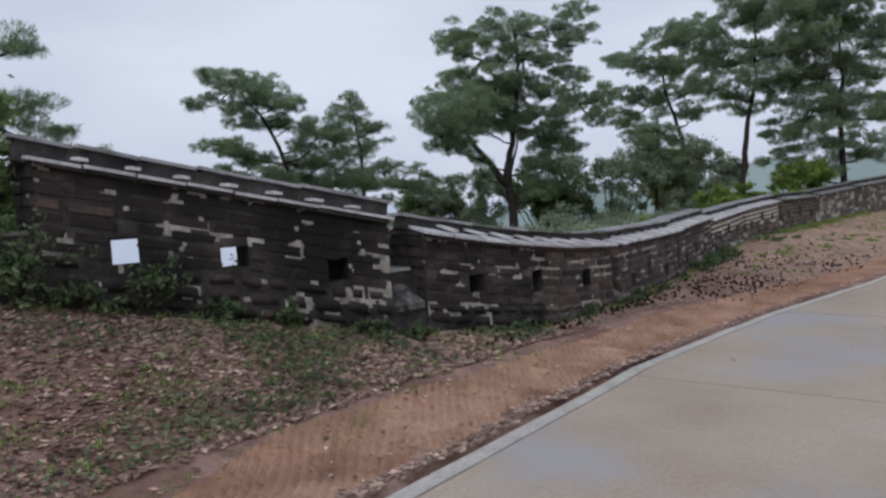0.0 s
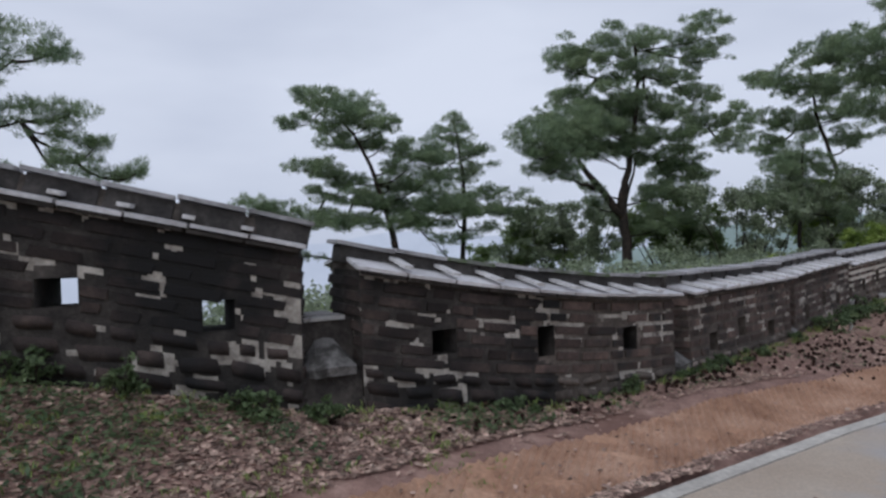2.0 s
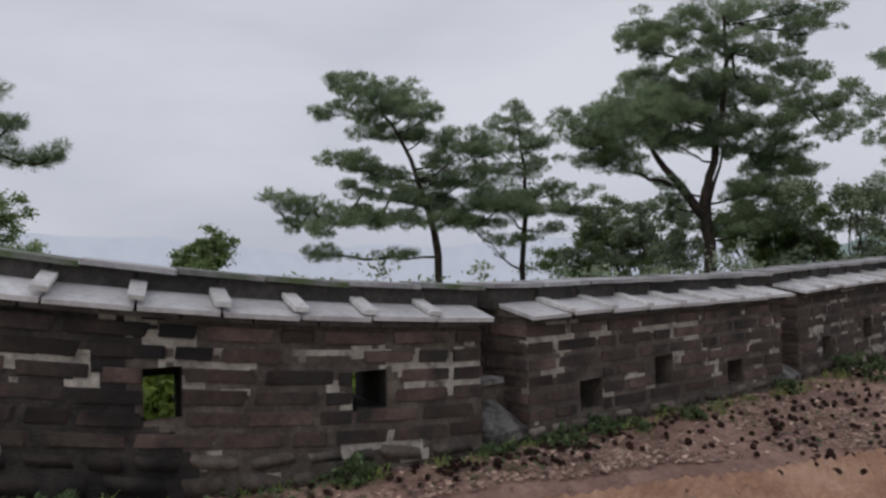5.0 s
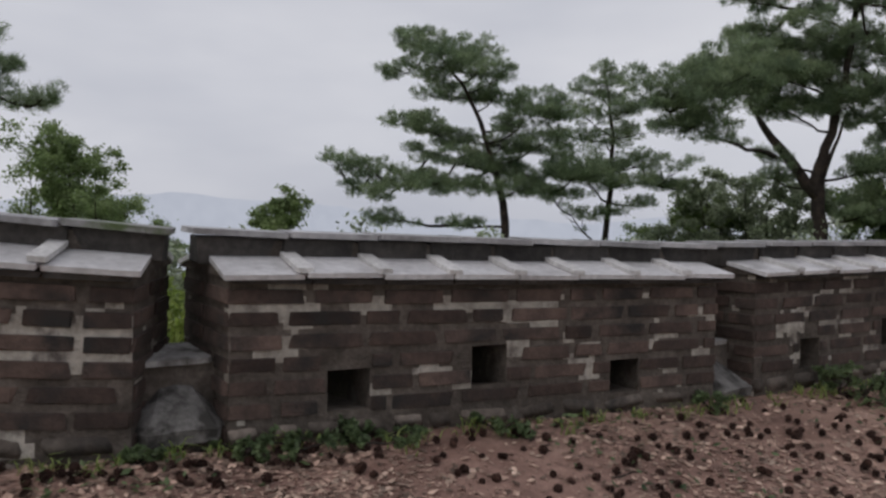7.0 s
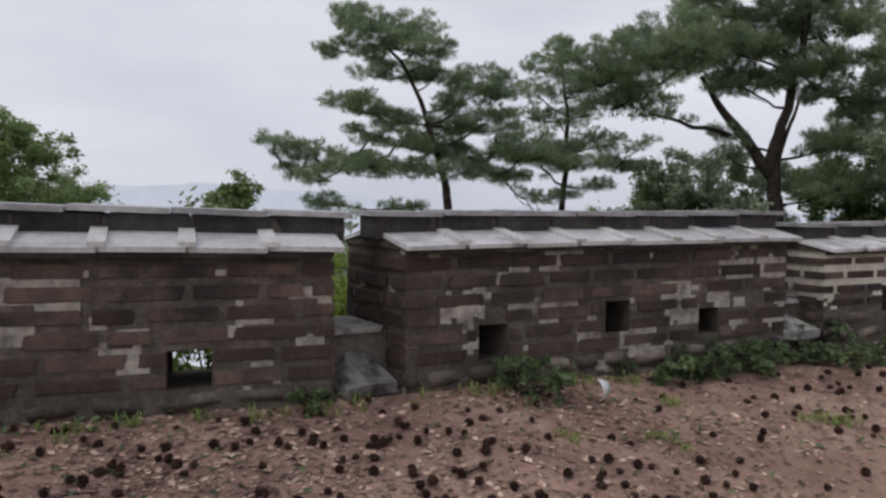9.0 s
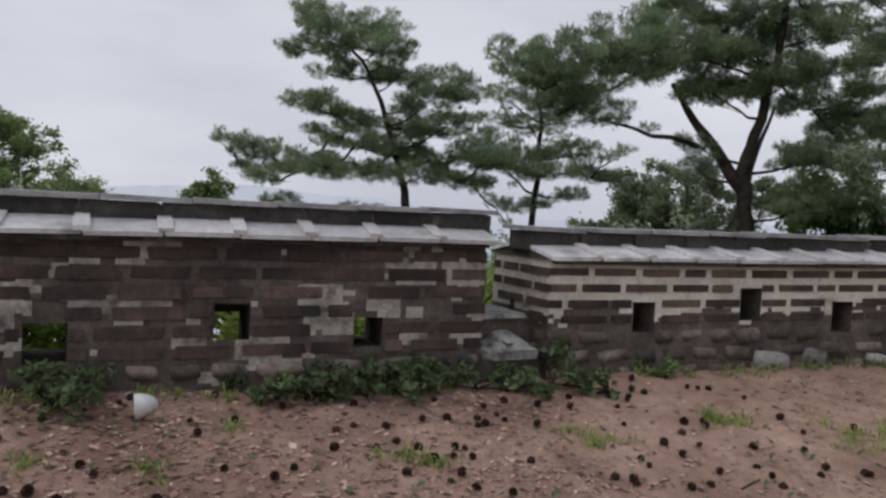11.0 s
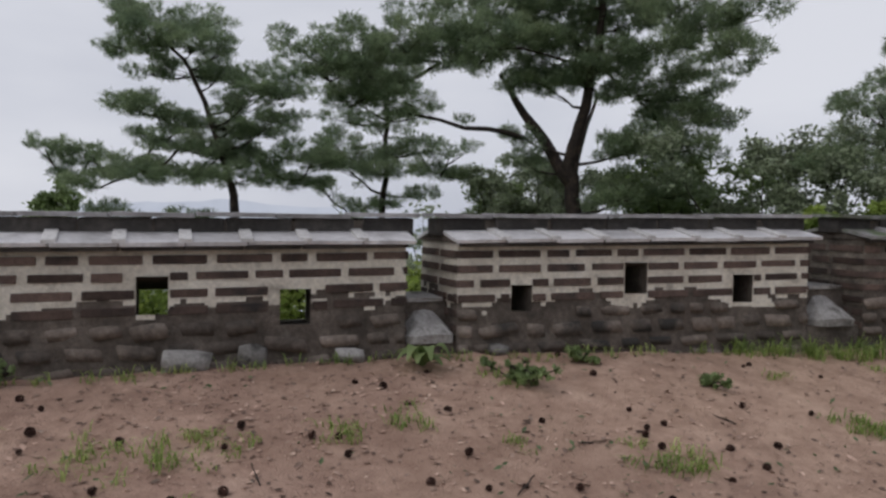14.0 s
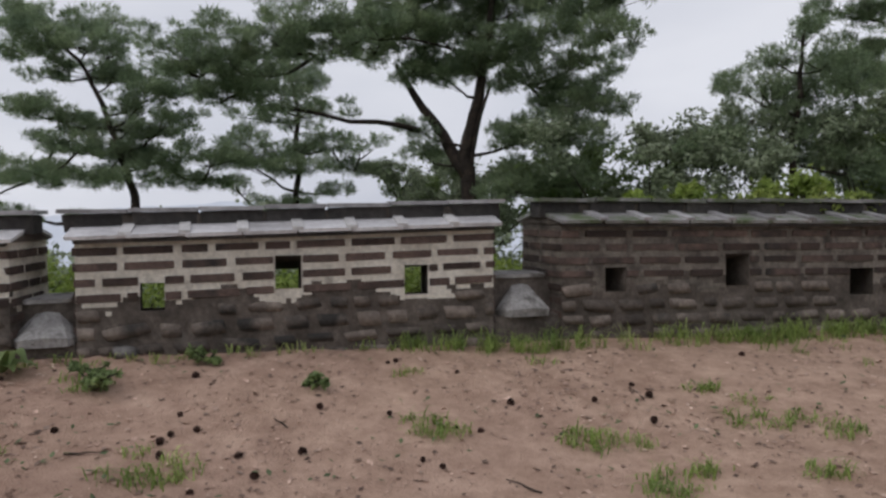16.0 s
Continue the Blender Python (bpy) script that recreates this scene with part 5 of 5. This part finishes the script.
def build_litter():
    """Needles, leaf scraps and twigs on the soil, as loose flat flakes."""
    rng = np.random.default_rng(8)
    n = 190000
    s = np.select([rng.random(n) < 0.48, rng.random(n) < 0.55], [rng.uniform(-1.2, 8, n), rng.uniform(8, 18, n)], rng.uniform(18, 33, n))
    wq = wall_q(s)
    edge = np.array([road_edge(a) for a in s])
    q = edge + 0.05 + (wq - edge - 0.05) * rng.random(n)
    keep = np.array([noise.noise((a * 0.7, b * 0.7, 2.0)) for a, b in zip(s, q)]) + rng.uniform(-0.6, 0.6, n) > np.where(s < 8, -0.75, np.where(s < 16, -0.25, -0.05))
    on_mat = (q > edge + 0.2) & (q < edge + 1.2)
    keep &= ~(on_mat & (rng.random(n) < 0.97))
    s, q = s[keep], q[keep]
    x, y = xy(s, q)
    z = np.array([ground_z(a, b) for a, b in zip(s, q)]) + 0.008 + np.where((q < np.array([road_edge(a) for a in s]) + 1.25), 0.016, 0)
    c = np.stack([x, y, z], 1)
    rs = rng.uniform(2, 16, 70)
    rq = np.array([road_edge(a) for a in rs]) - rng.uniform(0.05, 2.6, 70)
    rx, ry = xy(rs, rq)
    c = np.concatenate([c, np.stack([rx, ry, height(rs, rq) + 0.012], 1)])
    m = len(c)
    a = rng.uniform(0, 2 * np.pi, m)
    ln = rng.choice([0.016, 0.024, 0.034, 0.045, 0.06], m)[:, None] * rng.uniform(0.7, 1.2, (m, 1)) * np.where(np.append(s, rs)[:, None] > 17, 0.85, np.where(np.append(s, rs)[:, None] < 8, 1.25, 1.0))
    wd = np.where(rng.random((m, 1)) < 0.45, 0.004, ln * 0.33)
    tilt = rng.uniform(-0.25, 0.4, m)
    d = np.stack([np.cos(a), np.sin(a), tilt], 1)
    e = np.stack([-np.sin(a), np.cos(a), rng.uniform(-0.3, 0.3, m)], 1)
    p0, p1, p2, p3 = c - d * ln * 0.5, c + e * wd, c + d * ln * 0.5, c - e * wd
    verts = np.concatenate([p0, p1, p2, p3], 1).reshape(-1, 3)
    faces = [(4 * i, 4 * i + 3, 4 * i + 2, 4 * i + 1) for i in range(m)]
    ob = new("leaf_litter", mesh("leaf_litter", verts, faces, M_LITTER))
    tagged(ob, "scattered dry needles and leaf scraps on the soil", "litter", kind="stuff")


def blades_at(points, heights, rng, per=14, width=0.0035, spread=0.05):
    """Bent grass blades, three triangles each."""
    n = len(points) * per
    c = np.repeat(points, per, 0) + np.concatenate([rng.normal(size=(n, 2)) * spread, np.zeros((n, 1))], 1)
    h = np.repeat(heights, per)[:, None] * rng.uniform(0.5, 1.15, (n, 1))
    a = rng.uniform(0, 2 * np.pi, n)
    out = np.stack([np.cos(a), np.sin(a), np.zeros(n)], 1)
    side = np.stack([-np.sin(a), np.cos(a), np.zeros(n)], 1) * width
    lean = rng.uniform(0.3, 1.3, (n, 1))
    mid = c + out * h * lean * 0.35 + np.array([0, 0, 1.0]) * h * 0.6
    tip = c + out * h * lean + np.array([0, 0, 1.0]) * h * (1.05 - 0.5 * lean)
    return np.concatenate([np.stack([c - side, c + side, mid + side], 1), np.stack([c - side, mid + side, mid - side], 1), np.stack([mid - side, mid + side, tip], 1)], 0)


def build_grass():
    rng = np.random.default_rng(21)
    pts, hts = [], []

    def patch(s0, q0, rs, rq, n, h):
        for _ in range(n):
            s, q = s0 + rng.normal() * rs, q0 + rng.normal() * rq
            if q > wall_q(s) - 0.03 or q < road_edge(s) + 0.1:
                continue
            pts.append((*xy(s, q), ground_z(s, q) - 0.005))
            hts.append(h * rng.uniform(0.6, 1.3))
    # weedy turf at the start
    for _ in range(60):
        patch(rng.uniform(-0.5, 6.5), rng.uniform(3.7, 5.2), 0.18, 0.14, 6, 0.06)
    # tufts on the open soil
    for _ in range(34):
        s = rng.uniform(15, 31)
        patch(s, rng.uniform(2.6, wall_q(s) - 0.5), 0.07, 0.07, 4, 0.07)
    for s, q, wide in ((20.38, 4.49, 0.16), (20.1, 4.54, 0.12), (20.66, 4.51, 0.12), (17.16, 4.46, 0.10), (18.29, 4.6, 0.08), (19.32, 4.85, 0.08), (24.97, 4.31, 0.09), (25.86, 3.99, 0.07),
                       (26.12, 3.88, 0.07), (25.97, 3.27, 0.08), (26.31, 3.39, 0.06), (27.12, 3.98, 0.10), (27.38, 3.91, 0.10), (27.2, 4.51, 0.05), (26.95, 3.18, 0.06), (23.31, 4.09, 0.08),
                       (22.89, 5.31, 0.12), (27.56, 3.63, 0.07), (21.48, 4.66, 0.09), (21.93, 4.77, 0.10), (23.46, 4.04, 0.06), (25.09, 4.26, 0.09)):
        patch(s, q, wide * 1.15, wide * 0.75, 8, 0.10)
    # long grass along the foot of the farther stretches
    for s in np.arange(25.2, 44, 0.16):
        patch(s, wall_q(s) - 0.22, 0.14, 0.13, max(1, int(5 + 9 * noise.noise((s * 0.9, 2.0, 0.0)))), 0.20)
    for s in np.arange(2.8, 25, 0.30):
        patch(s, wall_q(s) - 0.14, 0.12, 0.06, 2, 0.11)
    for _ in range(260):
        s = rng.uniform(29, 46)
        patch(s, rng.uniform(road_edge(s) + 1.3, wall_q(s) - 0.2), 0.2, 0.2, 5, 0.07)
    v = blades_at(np.array(pts), np.array(hts), rng, 11, 0.0042, 0.035)
    tagged(new("grass", triangles("grass", v, M_GRASS)), "sparse tufts of green grass on the soil", "grass", kind="stuff")


def build_ground_ivy():
    """Small leaves creeping through the litter."""
    rng = np.random.default_rng(55)
    pts = []
    while len(pts) < 7000:
        s = rng.uniform(-1, 9) if rng.random() < 0.7 else rng.uniform(9, 30)
        q = rng.uniform(road_edge(s) + 1.3, wall_q(s) - 0.05)
        if noise.noise((s * 0.9, q * 1.1, 6.0)) + rng.uniform(-0.25, 0.25) < 0.12 or (s > 5.5 and rng.random() < 0.7):
            continue
        pts.append((*xy(s, q), ground_z(s, q) + rng.uniform(0.012, 0.05)))
    pts = np.array(pts)
    nrm = unit_rows(rng.normal(size=pts.shape) * 0.35 + np.array([0, 0, 1.0]))
    tagged(new("ground_ivy", triangles("ground_ivy", leaf_cloud(pts, nrm, 0.026, rng), M_WEED)), "small green leaves creeping among the litter", "weeds", kind="stuff")


def weed(s, q, tall, wide, seed, leaf=0.04, mat=None, n=5, label="low leafy weed at the foot of the wall"):
    rng = random.Random(seed)
    p = on_ground(s, q, -0.01)
    return broadleaf("weed", p, label, seed, [(rng.gauss(0, 0.8) * wide, rng.gauss(0, 0.4) * wide, tall * rng.uniform(0.25, 0.9), tall * rng.uniform(0.25, 0.5)) for _ in range(n)],
                     mat or M_LEAF, leaf * 0.8, 16, 0.005, "weed")


def big_leaf_plant(s, q):
    """Rosette of broad arching leaves."""
    root = tagged(empty("broad_leaved_plant", on_ground(s, q, -0.01)), "rosette plant with broad bright green leaves by the splash stone", "plant")
    for i in range(11):
        a, ln, w = i * 2.4, 0.26 * (0.7 + 0.05 * (i % 5)), 0.055
        verts, faces = [], []
        for j in range(7):
            t = j / 6
            r, z = ln * t, 0.03 + (0.07 + 0.05 * (i % 3)) * math.sin(t * 2.7)
            hw = w * math.sin(math.pi * min(0.97, 0.12 + 0.88 * t)) + 0.004
            for sgn in (-1, 0, 1):
                verts.append(Vector((math.cos(a) * r - math.sin(a) * hw * sgn, math.sin(a) * r + math.cos(a) * hw * sgn, z + 0.012 * abs(sgn))))
        for j in range(6):
            b = j * 3
            faces += [(b, b + 1, b + 4, b + 3), (b + 1, b + 2, b + 5, b + 4)]
        part("leaf", mesh("leaf", verts, faces, M_LEAF, True), root)


def build_plants():
    rng = random.Random(33)
    weed(3.45, 6.0, 0.48, 0.13, 1, 0.04, M_WEED, 5, "upright leafy weed against the dark wall")
    weed(2.5, 6.3, 0.62, 0.2, 90, 0.045, M_WEED, 8, "dense leafy weed before the upper gap of the wall")
    for i, (s, q, tall) in enumerate(((2.95, 6.2, 0.34), (4.1, 5.85, 0.24), (4.55, 5.55, 0.24), (5.36, 5.15, 0.18), (5.78, 4.95, 0.15), (7.65, 4.68, 0.16), (9.12, 4.6, 0.14), (10.2, 4.62, 0.10))):
        weed(s, q, tall, 0.12, 2 + i, 0.035, M_WEED, 5)
    for s in (10.75, 10.95, 11.3, 11.6, 12.15, 13.85):
        weed(s, float(wall_q(s)) - 0.16, rng.uniform(0.08, 0.14), 0.16, int(s * 10), 0.03, M_WEED, 5)
    for s in (15.2, 16.3, 16.6, 16.9, 17.2, 17.5, 17.8, 18.1, 18.4):
        weed(s, float(wall_q(s)) - 0.2, rng.uniform(0.14, 0.24), 0.22, int(s * 10), 0.04, M_WEED, 6, "dark leafy creeper heaped along the wall foot")
    for s, q in ((19.4, 5.65), (22.86, 5.42), (22.95, 5.3), (23.65, 5.75), (24.35, 5.11)):
        weed(s, q, rng.uniform(0.10, 0.18), 0.12, int(s * 10), 0.032, M_LEAF, 5)
    big_leaf_plant(22.25, 5.68)


def build_foot_stones():
    """Pale boulders in the footing of one lime-jointed stretch."""
    for i, (s, w, h) in enumerate(((20.56, 0.36, 0.20), (21.02, 0.24, 0.22), (21.75, 0.26, 0.13), (23.0, 0.2, 0.12))):
        q = float(wall_q(s)) + 0.03
        ob = new("boulder", round_stone("boulder", M_CUT_DARK if i % 2 else M_CUT, 70 + i))
        ob.matrix_basis = Matrix.Translation(on_ground(s, q, h * 0.3)) @ pose(0, 0, 0, 0, 6, 52) @ Matrix.Diagonal((w, 0.24, h, 1))
        tagged(ob, "pale rounded boulder at the foot of the wall", "stone", "pale boulders")


def build_scrap():
    """A curled strip of white paper."""
    p = on_ground(15.68, 4.89, 0.03)
    verts, faces = [], []
    for i in range(9):
        a = radians(-70 + 150 * i / 8)
        w = 0.016 + 0.05 * math.sin(math.pi * i / 8)
        for k in (-1, 1):
            verts.append(Vector((0.075 * math.cos(a) + k * w * 0.5, k * w, 0.075 * math.sin(a) + 0.045)))
    for i in range(8):
        b = i * 2
        faces.append((b, b + 1, b + 3, b + 2))
    ob = new("paper_scrap", mesh("paper_scrap", verts, faces, M_PAPER, True))
    ob.matrix_basis = Matrix.Translation(p) @ pose(0, 0, 0, 0, 0, 30)
    solid = ob.modifiers.new("thickness", "SOLIDIFY")
    solid.thickness = 0.003
    tagged(ob, "curled scrap of white paper lying among the cones", "litter")


def build_twigs():
    """Fallen twigs on the open soil."""
    rng = random.Random(12)
    for s, q in ((26.6, 4.55), (24.1, 4.6), (23.0, 4.4), (22.4, 4.0), (25.3, 3.5), (21.0, 4.3), (19.0, 4.1), (14.6, 4.2), (12.7, 4.2), (6.3, 4.75)):
        a, ln = rng.uniform(0, 3.1), rng.uniform(0.14, 0.3)
        ds, dq = math.cos(a) * ln / 2, math.sin(a) * ln / 2
        ends = [Vector((*xy(s + k * ds, q + k * dq), ground_z(s + k * ds, q + k * dq) + 0.008)) for k in (-1, 1)]
        tagged(new("fallen_twig", mesh("fallen_twig", *tube(bend(*ends, s, 5, 0.12), [0.004, 0.006, 0.006, 0.005, 0.004, 0.003], 5), M_BARK, True)), "thin bare brown twig lying on the soil", "twig", "fallen twigs")


build_litter()
build_twigs()
build_ground_ivy()
build_grass()
build_plants()
build_foot_stones()
build_cones()
build_scrap()


def build_bricks():
    for n, (run, p) in enumerate(zip(RUNS, WALLS)):
        lay_bricks(run, n, p)


build_bricks()
